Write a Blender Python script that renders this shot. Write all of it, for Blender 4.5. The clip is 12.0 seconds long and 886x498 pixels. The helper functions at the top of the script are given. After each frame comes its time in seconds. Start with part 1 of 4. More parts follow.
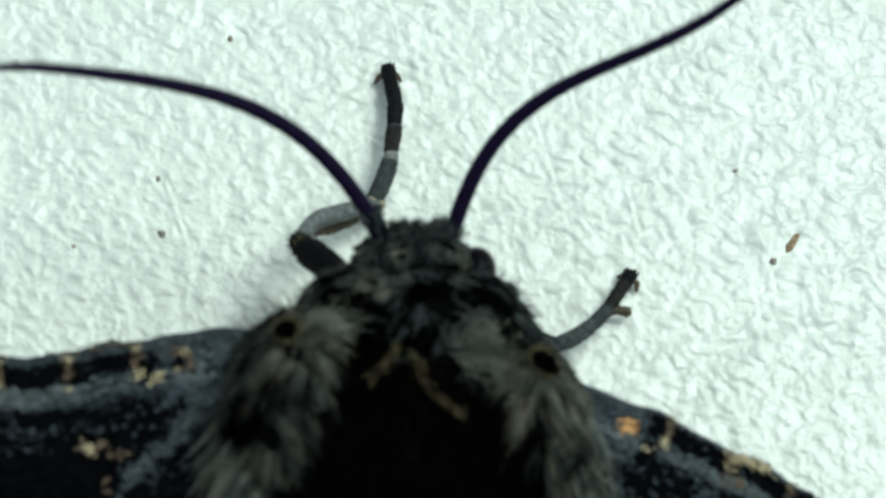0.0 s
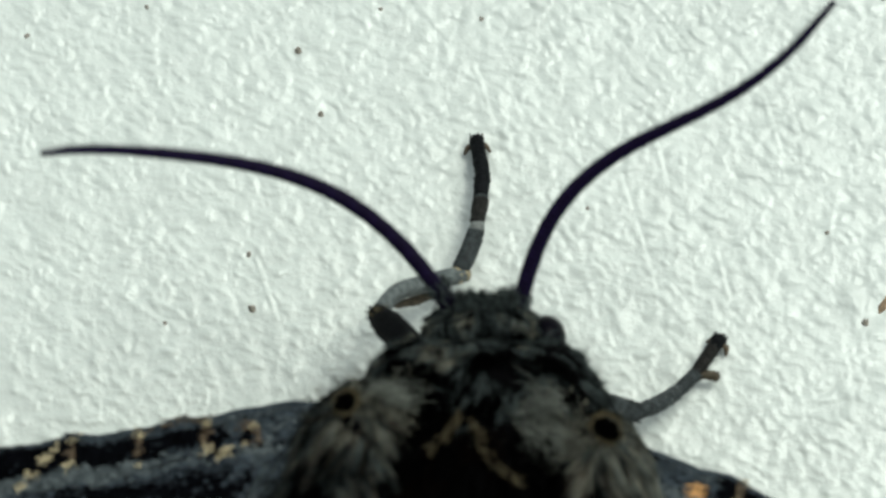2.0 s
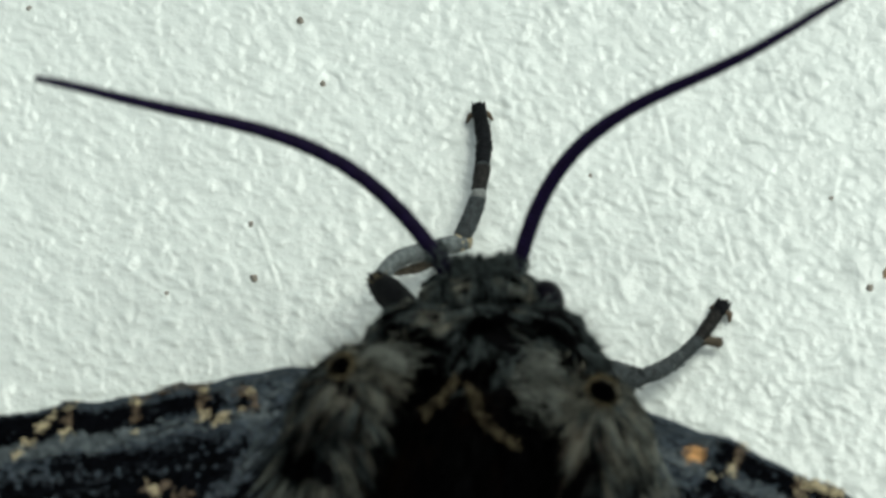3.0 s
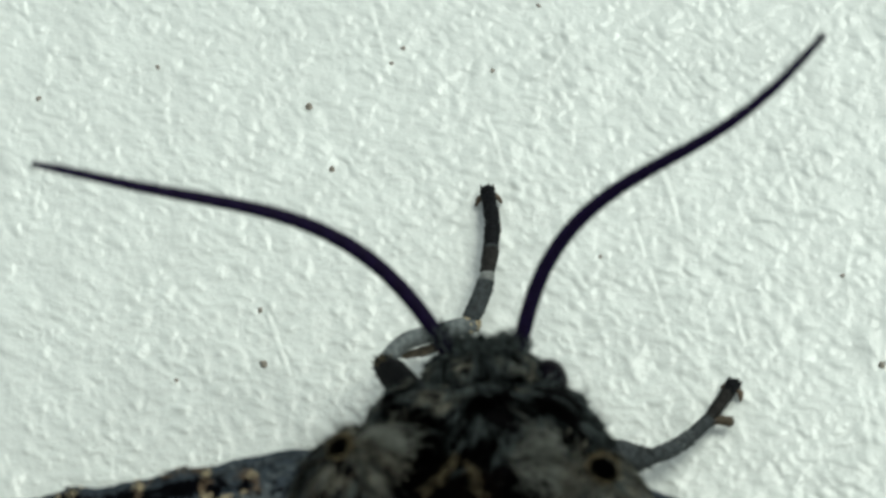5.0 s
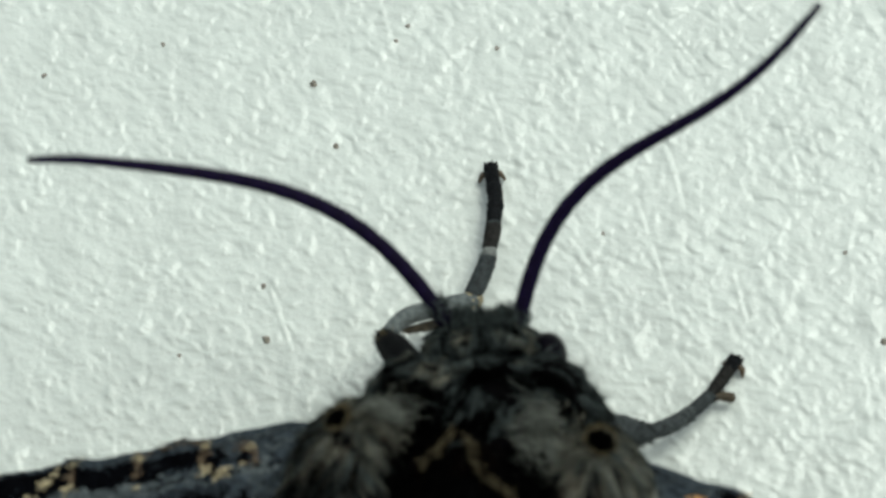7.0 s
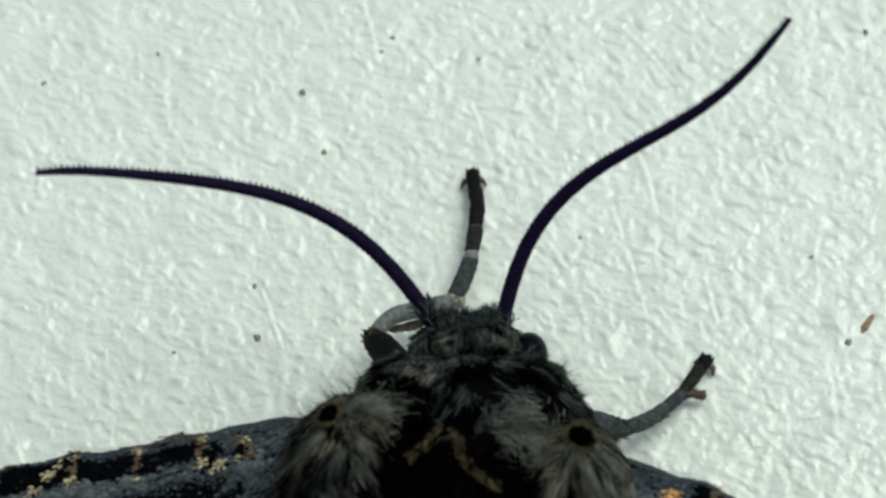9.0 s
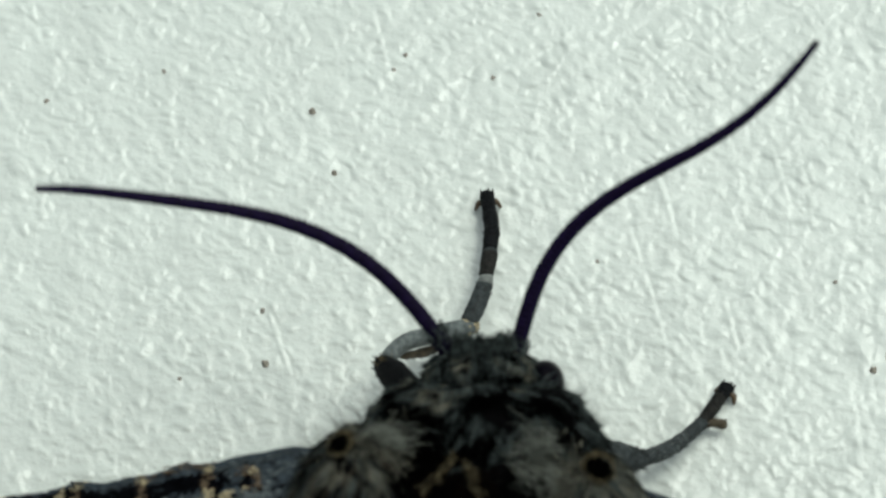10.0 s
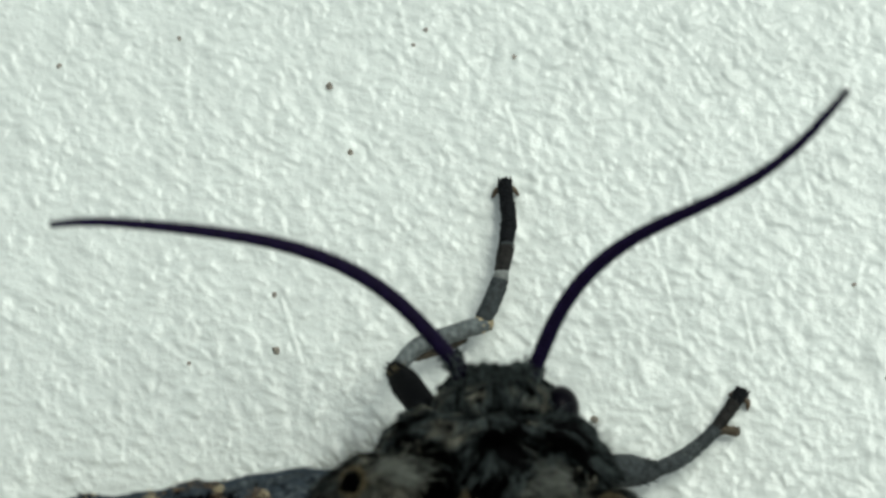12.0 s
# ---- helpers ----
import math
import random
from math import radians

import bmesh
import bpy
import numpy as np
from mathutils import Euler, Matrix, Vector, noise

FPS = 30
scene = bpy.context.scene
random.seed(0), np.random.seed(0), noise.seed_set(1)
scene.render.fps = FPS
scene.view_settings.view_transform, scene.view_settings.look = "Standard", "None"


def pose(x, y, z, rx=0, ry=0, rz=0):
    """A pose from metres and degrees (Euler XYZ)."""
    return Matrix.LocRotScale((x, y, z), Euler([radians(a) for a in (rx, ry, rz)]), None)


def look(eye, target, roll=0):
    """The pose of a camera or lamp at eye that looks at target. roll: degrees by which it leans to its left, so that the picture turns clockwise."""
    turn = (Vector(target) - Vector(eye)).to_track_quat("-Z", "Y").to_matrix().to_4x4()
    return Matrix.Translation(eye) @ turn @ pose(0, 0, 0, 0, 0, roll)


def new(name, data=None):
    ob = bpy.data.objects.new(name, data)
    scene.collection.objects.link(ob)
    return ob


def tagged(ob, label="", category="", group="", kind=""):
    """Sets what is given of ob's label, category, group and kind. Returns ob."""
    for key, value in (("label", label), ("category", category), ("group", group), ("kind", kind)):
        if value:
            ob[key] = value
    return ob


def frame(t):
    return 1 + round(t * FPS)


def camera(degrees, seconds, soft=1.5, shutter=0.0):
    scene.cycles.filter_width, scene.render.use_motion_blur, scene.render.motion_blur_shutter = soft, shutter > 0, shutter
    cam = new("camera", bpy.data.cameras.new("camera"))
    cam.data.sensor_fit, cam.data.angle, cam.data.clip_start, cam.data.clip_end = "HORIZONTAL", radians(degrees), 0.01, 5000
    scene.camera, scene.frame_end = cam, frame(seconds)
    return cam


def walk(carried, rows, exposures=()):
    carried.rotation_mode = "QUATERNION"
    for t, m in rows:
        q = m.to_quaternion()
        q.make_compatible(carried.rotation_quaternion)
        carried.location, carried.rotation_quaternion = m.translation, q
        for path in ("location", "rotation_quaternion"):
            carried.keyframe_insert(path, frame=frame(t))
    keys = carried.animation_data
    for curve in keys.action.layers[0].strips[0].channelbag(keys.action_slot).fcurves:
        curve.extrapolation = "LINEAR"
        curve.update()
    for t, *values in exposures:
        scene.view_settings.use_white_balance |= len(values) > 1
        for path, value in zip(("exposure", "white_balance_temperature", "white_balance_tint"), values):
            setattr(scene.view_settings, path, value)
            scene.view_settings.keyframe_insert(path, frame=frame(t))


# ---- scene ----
cam = camera(10.0, 12.0, soft=2.6)
cam.data.dof.use_dof = True
cam.data.dof.focus_distance = 0.115
cam.data.dof.aperture_fstop = 120
PATH = [
    (0, pose(-0.012022, -0.034991, 0.106517, 16.562, -7.355, -1.058)),
    (0.5, pose(-0.007065, -0.035240, 0.107134, 16.626, -4.709, -1.063)),
    (1, pose(-0.005160, -0.034669, 0.107954, 16.353, -3.286, -1.017)),
    (1.5, pose(-0.004169, -0.034347, 0.108271, 16.470, -2.312, -0.839)),
    (2, pose(-0.002026, -0.035058, 0.108047, 17.160, -1.095, -0.533)),
    (2.5, pose(-0.000616, -0.034927, 0.108146, 17.110, -0.370, -0.451)),
    (3, pose(0.000406, -0.036527, 0.107291, 17.619, 0.236, -0.550)),
    (3.2, pose(0.001084, -0.037524, 0.106936, 17.989, 0.645, -0.606)),
    (4.8, pose(0.003992, -0.038844, 0.106050, 19.455, 2.309, -0.607)),
    (5, pose(0.004112, -0.037836, 0.106422, 19.296, 2.406, -0.707)),
    (5.5, pose(0.005759, -0.038169, 0.106064, 20.062, 3.151, -0.230)),
    (6, pose(0.006181, -0.038924, 0.105553, 20.281, 3.403, -0.201)),
    (6.5, pose(0.005819, -0.039369, 0.105557, 20.156, 3.219, -0.216)),
    (7, pose(0.005581, -0.039252, 0.106021, 19.776, 3.113, -0.319)),
    (7.2, pose(0.004660, -0.039007, 0.107072, 19.445, 2.605, -0.392)),
    (8.8, pose(0.004670, -0.041089, 0.111447, 19.708, 2.304, -0.396)),
    (9, pose(0.004303, -0.040563, 0.110973, 19.602, 2.146, -0.382)),
    (9.5, pose(0.004376, -0.040259, 0.109292, 19.875, 2.261, -0.283)),
    (10, pose(0.004045, -0.038955, 0.108108, 19.604, 2.165, -0.222)),
    (10.5, pose(0.003683, -0.037554, 0.107008, 19.262, 1.981, -0.000)),
    (11, pose(0.003908, -0.035317, 0.107048, 18.151, 1.991, 0.377)),
    (11.5, pose(0.003691, -0.030626, 0.108680, 15.517, 1.737, 0.741)),
    (12, pose(0.002697, -0.023482, 0.111009, 11.623, 1.252, 1.271)),
]
walk(cam, PATH, exposures=[(0.0, -0.34, 6000, -11), (0.8, -0.37, 6150, -7.5), (1.6, -0.41, 6350, -4), (6.0, -0.48, 6350, -3.5), (12.0, -0.5, 6350, -3.5)])

# ---- world and sun ----
world = bpy.data.worlds.new("sky")
scene.world = world
world.use_nodes = True
sky = world.node_tree.nodes.new("ShaderNodeTexSky")
sky.sky_type = "NISHITA"
sky.sun_disc = False
sky.sun_elevation = radians(65)
sky.sun_rotation = radians(54)
sky.dust_density = 4.0
haze = world.node_tree.nodes.new("ShaderNodeHueSaturation")
haze.inputs["Saturation"].default_value = 0.3
world.node_tree.links.new(sky.outputs["Color"], haze.inputs["Color"])
world.node_tree.links.new(haze.outputs["Color"], world.node_tree.nodes["Background"].inputs["Color"])
world.node_tree.nodes["Background"].inputs["Strength"].default_value = 0.15
sun = new("sun", bpy.data.lights.new("sun", "SUN"))
sun.data.energy = 1.28
sun.data.angle = radians(22)
sun.data.color = (1.0, 0.96, 0.9)
sun.matrix_world = look((0.342, 0.248, 0.906), (0, 0, 0))

# ---- materials ----
MM = 0.001


def material(name, colour, rough=0.7, spread=0.0, island=True, grain=0.0, grain_size=0.0002, bump=0.0, bump_size=0.0001,
             second=None, metal=0.0, sheen=0.0, spec=0.5):
    """A principled material: base colour varied piece by piece and by a fine noise, with an optional bump."""
    mat = bpy.data.materials.new(name)
    mat.use_nodes = True
    nodes, links = mat.node_tree.nodes, mat.node_tree.links
    shader = nodes["Principled BSDF"]
    shader.inputs["Roughness"].default_value = rough
    shader.inputs["Metallic"].default_value = metal
    shader.inputs["Specular IOR Level"].default_value = spec
    shader.inputs["Sheen Weight"].default_value = sheen
    last = None
    if spread:
        ramp = nodes.new("ShaderNodeValToRGB")
        other = second or colour
        ramp.color_ramp.elements[0].color = (*[c * (1 - spread) for c in colour], 1)
        ramp.color_ramp.elements[1].color = (*[min(1, c * (1 + spread)) for c in other], 1)
        mid = ramp.color_ramp.elements.new(0.55)
        mid.color = (*colour, 1)
        geo = nodes.new("ShaderNodeNewGeometry")
        links.new(geo.outputs["Random Per Island"], ramp.inputs["Fac"])
        last = ramp.outputs["Color"]
    coord = nodes.new("ShaderNodeTexCoord")
    if grain:
        tex = nodes.new("ShaderNodeTexNoise")
        tex.inputs["Scale"].default_value = 1 / grain_size
        tex.inputs["Detail"].default_value = 4
        links.new(coord.outputs["Object"], tex.inputs["Vector"])
        span = nodes.new("ShaderNodeMapRange")
        span.inputs["From Min"].default_value, span.inputs["From Max"].default_value = 0.3, 0.7
        span.inputs["To Min"].default_value, span.inputs["To Max"].default_value = 1 - grain, 1 + grain
        links.new(tex.outputs["Fac"], span.inputs["Value"])
        mul = nodes.new("ShaderNodeVectorMath")
        mul.operation = "SCALE"
        links.new(span.outputs["Result"], mul.inputs["Scale"])
        if last:
            links.new(last, mul.inputs[0])
        else:
            mul.inputs[0].default_value = colour
        last = mul.outputs["Vector"]
    if last:
        links.new(last, shader.inputs["Base Color"])
    else:
        shader.inputs["Base Color"].default_value = (*colour, 1)
    if bump:
        rough_tex = nodes.new("ShaderNodeTexNoise")
        rough_tex.inputs["Scale"].default_value = 1 / bump_size
        rough_tex.inputs["Detail"].default_value = 5
        links.new(coord.outputs["Object"], rough_tex.inputs["Vector"])
        relief = nodes.new("ShaderNodeBump")
        relief.inputs["Strength"].default_value = 1.0
        relief.inputs["Distance"].default_value = bump
        links.new(rough_tex.outputs["Fac"], relief.inputs["Height"])
        links.new(relief.outputs["Normal"], shader.inputs["Normal"])
    return mat


PAINT = material("white_paint", (0.75, 0.785, 0.745), 0.24, grain=0.06, grain_size=0.0011, bump=0.00003, bump_size=0.00019, spec=0.6)
FUR_BLACK = material("black_fur", (0.0014, 0.0014, 0.0014), 0.9, spread=0.6, spec=0.01)
FUR_CHARCOAL = material("charcoal_fur", (0.03, 0.039, 0.039), 0.75, spread=0.85, second=(0.066, 0.078, 0.076), spec=0.15)
FUR_GREY = material("grey_fur", (0.11, 0.11, 0.092), 0.75, spread=0.8, second=(0.16, 0.152, 0.118), spec=0.15)
FUR_PALE = material("pale_grey_fur", (0.18, 0.19, 0.165), 0.7, spread=0.5, spec=0.2)
FUR_DUN = material("dun_fur", (0.05, 0.041, 0.032), 0.75, spread=0.7, second=(0.085, 0.07, 0.052), spec=0.1)
FUR_TAN = material("tan_fur", (0.165, 0.135, 0.078), 0.75, spread=0.5, spec=0.2)
FUR_TUFT = material("pale_tuft_fur", (0.165, 0.174, 0.152), 0.7, spread=0.6, spec=0.2)
FUR_BROWN = material("brown_black_fur", (0.0035, 0.0022, 0.0016), 0.9, spread=0.5, spec=0.01)
SKIN = material("dark_cuticle", (0.0018, 0.0018, 0.002), 0.9, spec=0.02, grain=0.4, grain_size=0.0003)
SCALE_BLACK = material("black_scales", (0.0022, 0.0025, 0.0034), 0.8, spread=0.7, spec=0.01)
SCALE_SLATE = material("slate_scales", (0.027, 0.036, 0.046), 0.6, spread=0.5, second=(0.04, 0.051, 0.064), spec=0.2)
# olive grey, with the sheen of glossy scales lifted into the colour
SCALE_OLIVE_SHEEN = material("olive_grey_sheen_scales", (0.062, 0.074, 0.08), 0.6, spread=0.35, second=(0.105, 0.12, 0.125), spec=0.2)
SCALE_CREAM = material("cream_scales", (0.47, 0.39, 0.24), 0.65, spread=0.5)
SCALE_ORANGE = material("orange_scales", (0.62, 0.33, 0.12), 0.6, spread=0.4)
SCALE_RUST = material("rust_scales", (0.1, 0.066, 0.036), 0.6, spread=0.5)
ANTENNA = material("antenna_cuticle", (0.0066, 0.0034, 0.0195), 0.55, grain=0.5, grain_size=0.00012, spec=0.06)
SPUR = material("brown_spur_scales", (0.085, 0.068, 0.046), 0.6, grain=0.6, grain_size=0.00015, spec=0.2)
EYE = material("eye_facets", (0.002, 0.0016, 0.004), 0.3, spec=0.06, bump=0.000004, bump_size=0.00004)
LEG_BLACK = material("black_leg_scales", (0.003, 0.0032, 0.0042), 0.7, spec=0.05, grain=0.6, grain_size=0.00012, bump=0.00003, bump_size=0.00007)
LEG_DARK = material("dark_leg_scales", (0.0055, 0.0062, 0.0075), 0.6, spec=0.1, grain=0.6, grain_size=0.00012, bump=0.00003, bump_size=0.00007)
LEG_BROWN = material("brown_leg_scales", (0.018, 0.017, 0.0155), 0.6, spec=0.15, grain=0.6, grain_size=0.00012, bump=0.00003, bump_size=0.00007)
LEG_SLATE = material("slate_leg_scales", (0.038, 0.044, 0.046), 0.6, spec=0.2, grain=0.5, grain_size=0.00014, bump=0.00003, bump_size=0.00007)
LEG_PALE = material("pale_leg_scales", (0.11, 0.125, 0.125), 0.6, grain=0.6, grain_size=0.00015, bump=0.00003, bump_size=0.00007)
LEG_BAND = material("cream_leg_band", (0.17, 0.18, 0.17), 0.6, grain=0.3, grain_size=0.0001)
CLAW = material("brown_claw", (0.1, 0.07, 0.042), 0.4, grain=0.4, grain_size=0.0001)
DIRT = material("dark_dirt", (0.26, 0.235, 0.195), 0.8, grain=0.5, grain_size=0.00008)
DIRT_FAINT = material("grey_dirt", (0.34, 0.31, 0.27), 0.8, grain=0.4, grain_size=0.00008)
RUST_FLECK = material("tan_fleck", (0.3, 0.21, 0.13), 0.7, grain=0.5, grain_size=0.0001)

# ---- mesh helpers (all lengths below are in millimetres) ----
rng = np.random.default_rng(7)


def mesh_data(name, verts, faces, mat, smooth=True):
    me = bpy.data.meshes.new(name)
    v = np.asarray(verts, dtype=np.float32) * MM
    me.from_pydata(v.tolist(), [], faces if isinstance(faces, list) else faces.tolist())
    me.materials.append(mat)
    if smooth:
        me.polygons.foreach_set("use_smooth", np.ones(len(me.polygons), dtype=bool))
    me.update()
    return me


def part(name, shape, mat, parent, label="", smooth=True, kind=""):
    """Links a shape (verts, faces) as one mesh object under a thing or a part."""
    verts, faces = shape
    ob = new(name, mesh_data(name, verts, faces, mat, smooth))
    ob.parent = parent
    return tagged(ob, label=label, kind=kind)


def joined(shapes):
    verts, faces, base = [], [], 0
    for v, f in shapes:
        verts.append(np.asarray(v, dtype=float))
        faces += [[i + base for i in face] for face in (f if isinstance(f, list) else f.tolist())]
        base += len(v)
    return np.vstack(verts), faces


def unit(v):
    v = np.asarray(v, dtype=float)
    return v / np.maximum(np.linalg.norm(v, axis=-1, keepdims=True), 1e-9)


def turn_z(v, degrees):
    c, s = math.cos(radians(degrees)), math.sin(radians(degrees))
    v = np.asarray(v, dtype=float)
    return np.stack([c * v[..., 0] - s * v[..., 1], s * v[..., 0] + c * v[..., 1], v[..., 2]], axis=-1)


def wobble(points, size, amount, seed=0.0):
    """Pushes points by a smooth noise of that feature size."""
    out = np.array(points, dtype=float)
    for i, p in enumerate(out):
        out[i] = p + np.array(noise.noise_vector(Vector(p / size) + Vector((seed, seed * 1.7, 0)))) * amount
    return out


def tube(path, radii, sides=14, flat=1.0, lumps=0.0, seed=0.0):
    """A tube with rounded ends along a path; flat squeezes its height."""
    path, radii = np.asarray(path, dtype=float), np.asarray(radii, dtype=float)
    along = unit(np.gradient(path, axis=0))
    side = unit(np.cross(along, np.array([0.0, 0.02, 1.0])))
    up = np.cross(side, along)
    verts, faces = [], []
    rings = [(path[0] - along[0] * radii[0] * 0.85, 0.45, 0), (path[0] - along[0] * radii[0] * 0.5, 0.84, 0)]
    rings += [(path[i], 1.0, i) for i in range(len(path))]
    rings += [(path[-1] + along[-1] * radii[-1] * 0.5, 0.84, -1), (path[-1] + along[-1] * radii[-1] * 0.85, 0.45, -1)]
    for centre, k, i in rings:
        for a in range(sides):
            w = 2 * math.pi * a / sides
            verts.append(centre + (side[i] * math.cos(w) + up[i] * math.sin(w) * flat) * radii[i] * k)
    n = len(rings)
    for r in range(n - 1):
        for a in range(sides):
            b = (a + 1) % sides
            faces.append([r * sides + a, r * sides + b, (r + 1) * sides + b, (r + 1) * sides + a])
    faces.append(list(range(sides))[::-1])
    faces.append([(n - 1) * sides + a for a in range(sides)])
    verts = np.array(verts)
    if lumps:
        verts = wobble(verts, 0.12, lumps, seed)
    return verts, faces


def bend(points, count=12):
    """A smooth run of points through a few given ones."""
    pts = np.asarray(points, dtype=float)
    t = np.r_[0, np.cumsum(np.linalg.norm(np.diff(pts, axis=0), axis=1))]
    m = np.gradient(pts, t, axis=0)
    out = []
    for s in np.linspace(0, t[-1], count):
        i = min(np.searchsorted(t, s, side="right") - 1, len(t) - 2)
        h = t[i + 1] - t[i]
        u = (s - t[i]) / h
        out.append((2 * u ** 3 - 3 * u ** 2 + 1) * pts[i] + (u ** 3 - 2 * u ** 2 + u) * h * m[i]
                   + (-2 * u ** 3 + 3 * u ** 2) * pts[i + 1] + (u ** 3 - u ** 2) * h * m[i + 1])
    return np.array(out)


def spline_radii(values, count):
    return np.interp(np.linspace(0, 1, count), np.linspace(0, 1, len(values)), values)


def ellipsoid(centre, radii, turn=0.0, rings=26, sides=40, lumps=0.0, size=1.0):
    verts, faces = [], []
    for r in range(rings + 1):
        p = math.pi * r / rings
        for a in range(sides):
            w = 2 * math.pi * a / sides
            verts.append((math.sin(p) * math.cos(w), math.sin(p) * math.sin(w), math.cos(p)))
    verts = turn_z(np.array(verts) * radii, turn) + centre
    for r in range(rings):
        for a in range(sides):
            b = (a + 1) % sides
            faces.append([r * sides + a, (r + 1) * sides + a, (r + 1) * sides + b, r * sides + b])
    if lumps:
        verts = wobble(verts, size, lumps)
    return verts, faces


def hair(roots, ways, lengths, widths, droop=(0, 0, 0), curl=0.0, rings=4):
    """Tapered, slightly flattened hairs: one island each."""
    n = len(roots)
    ways = unit(ways)
    lengths, widths = np.broadcast_to(lengths, n), np.broadcast_to(widths, n)
    spin = unit(rng.normal(size=(n, 3)))
    side = unit(np.cross(ways, spin))
    up = np.cross(side, ways)
    s = np.linspace(0, 1, rings + 1)
    sway = side * (rng.normal(size=(n, 1)) * curl) + np.asarray(droop, dtype=float)
    mid = roots[:, None] + ways[:, None] * (lengths[:, None] * s)[..., None] + sway[:, None] * (lengths[:, None] * s ** 2)[..., None]
    thick = widths[:, None] * 0.5 * np.array([0.8, 1.0, 0.9, 0.6, 0.35, 0.2])[:rings] if rings <= 6 else None
    tri = [(math.cos(a), math.sin(a) * 0.5) for a in (0.3, 2.4, 4.5)]
    verts = np.zeros((n, rings * 3 + 1, 3))
    for k in range(rings):
        for j, (a, b) in enumerate(tri):
            verts[:, k * 3 + j] = mid[:, k] + (side * a + up * b) * thick[:, k, None]
    verts[:, -1] = mid[:, -1]
    quads = [[k * 3 + j, k * 3 + (j + 1) % 3, k * 3 + 3 + (j + 1) % 3, k * 3 + 3 + j] for k in range(rings - 1) for j in range(3)]
    caps = [[(rings - 1) * 3 + j, (rings - 1) * 3 + (j + 1) % 3, rings * 3] for j in range(3)]
    base = (np.arange(n) * (rings * 3 + 1))[:, None, None]
    faces = (base + np.array(quads)).reshape(-1, 4).tolist() + (base + np.array(caps)).reshape(-1, 3).tolist()
    return verts.reshape(-1, 3), faces


def on_ellipsoid(count, centre, radii, turn, keep):
    """Random places and outward ways on an ellipsoid, where keep(place, way) holds."""
    places, ways = [], []
    total = 0
    while total < count:
        d = unit(rng.normal(size=(count * 2, 3)))
        p = turn_z(d * radii, turn) + centre
        w = unit(turn_z(d / np.asarray(radii), turn))
        k = keep(p, w)
        places.append(p[k])
        ways.append(w[k])
        total += int(k.sum())
    return np.vstack(places)[:count], np.vstack(ways)[:count]


# ---- the painted surface ----
def graded(lo, hi, step, far):
    inner = list(np.arange(lo, hi + step / 2, step))
    grow, x = step, hi
    right = []
    while x < far:
        grow *= 1.35
        x += grow
        right.append(x)
    grow, x = step, lo
    left = []
    while x > -far:
        grow *= 1.35
        x -= grow
        left.append(x)
    return np.array(left[::-1] + inner + right)


SCRATCHES = [((2.25, 5.9), (3.39, 4.04), (4.0, 1.4), 0.009), ((4.36, -0.1), (4.7, -1.25), (5.1, -2.8), 0.013),
             ((-3.83, -1.9), (-3.6, -2.6), (-3.36, -3.3), 0.024), ((4.67, 4.5), (5.3, 3.8), (5.95, 2.9), 0.02),
             ((2.85, -0.9), (3.02, -1.15), (3.24, -1.5), 0.02), ((6.47, -1.85), (6.58, -2.3), (6.7, -2.85), 0.018),
             ((5.0, 1.2), (5.2, 0.6), (5.35, -0.1), 0.016), ((1.1, 2.6), (1.3, 2.0), (1.42, 1.5), 0.014),
             ((7.6, 1.9), (7.8, 1.2), (7.95, 0.6), 0.014), ((-1.5, 5.4), (-1.3, 4.6), (-1.18, 4.1), 0.014)]
PITS = [(-3.86, -1.85, 0.12, 0.02)]
# raised paint chips: place, length, heading, height
CHIPS = [(-5.74, -4.04, 0.42, -4, 0.055), (6.33, -0.85, 0.46, -36, 0.045), (3.6, -2.6, 0.26, -35, 0.04), (4.1, -3.1, 0.3, -30, 0.035),
         (-7.2, 0.4, 0.3, -20, 0.035), (7.9, 2.6, 0.34, -30, 0.04), (8.3, 1.1, 0.3, -40, 0.04)]


def ripple(x, y, seed):
    """Smooth gradient noise, about -0.7 to 0.7, one cell a unit."""
    x, y = np.asarray(x, dtype=float), np.asarray(y, dtype=float)
    ix, iy = np.floor(x).astype(np.int64), np.floor(y).astype(np.int64)
    fx, fy = x - ix, y - iy

    def corner(i, j):
        h = ((ix + i) * 374761393 + (iy + j) * 668265263 + seed * 2147483) & 0xFFFFFFFF
        h = ((h ^ (h >> 13)) * 1274126177) & 0xFFFFFFFF
        turn = ((h ^ (h >> 16)) & 4095) * (2 * math.pi / 4096)
        return np.cos(turn) * (fx - i) + np.sin(turn) * (fy - j)

    sx, sy = fx ** 3 * (fx * (fx * 6 - 15) + 10), fy ** 3 * (fy * (fy * 6 - 15) + 10)
    low = corner(0, 0) + (corner(1, 0) - corner(0, 0)) * sx
    high = corner(0, 1) + (corner(1, 1) - corner(0, 1)) * sx
    return low + (high - low) * sy


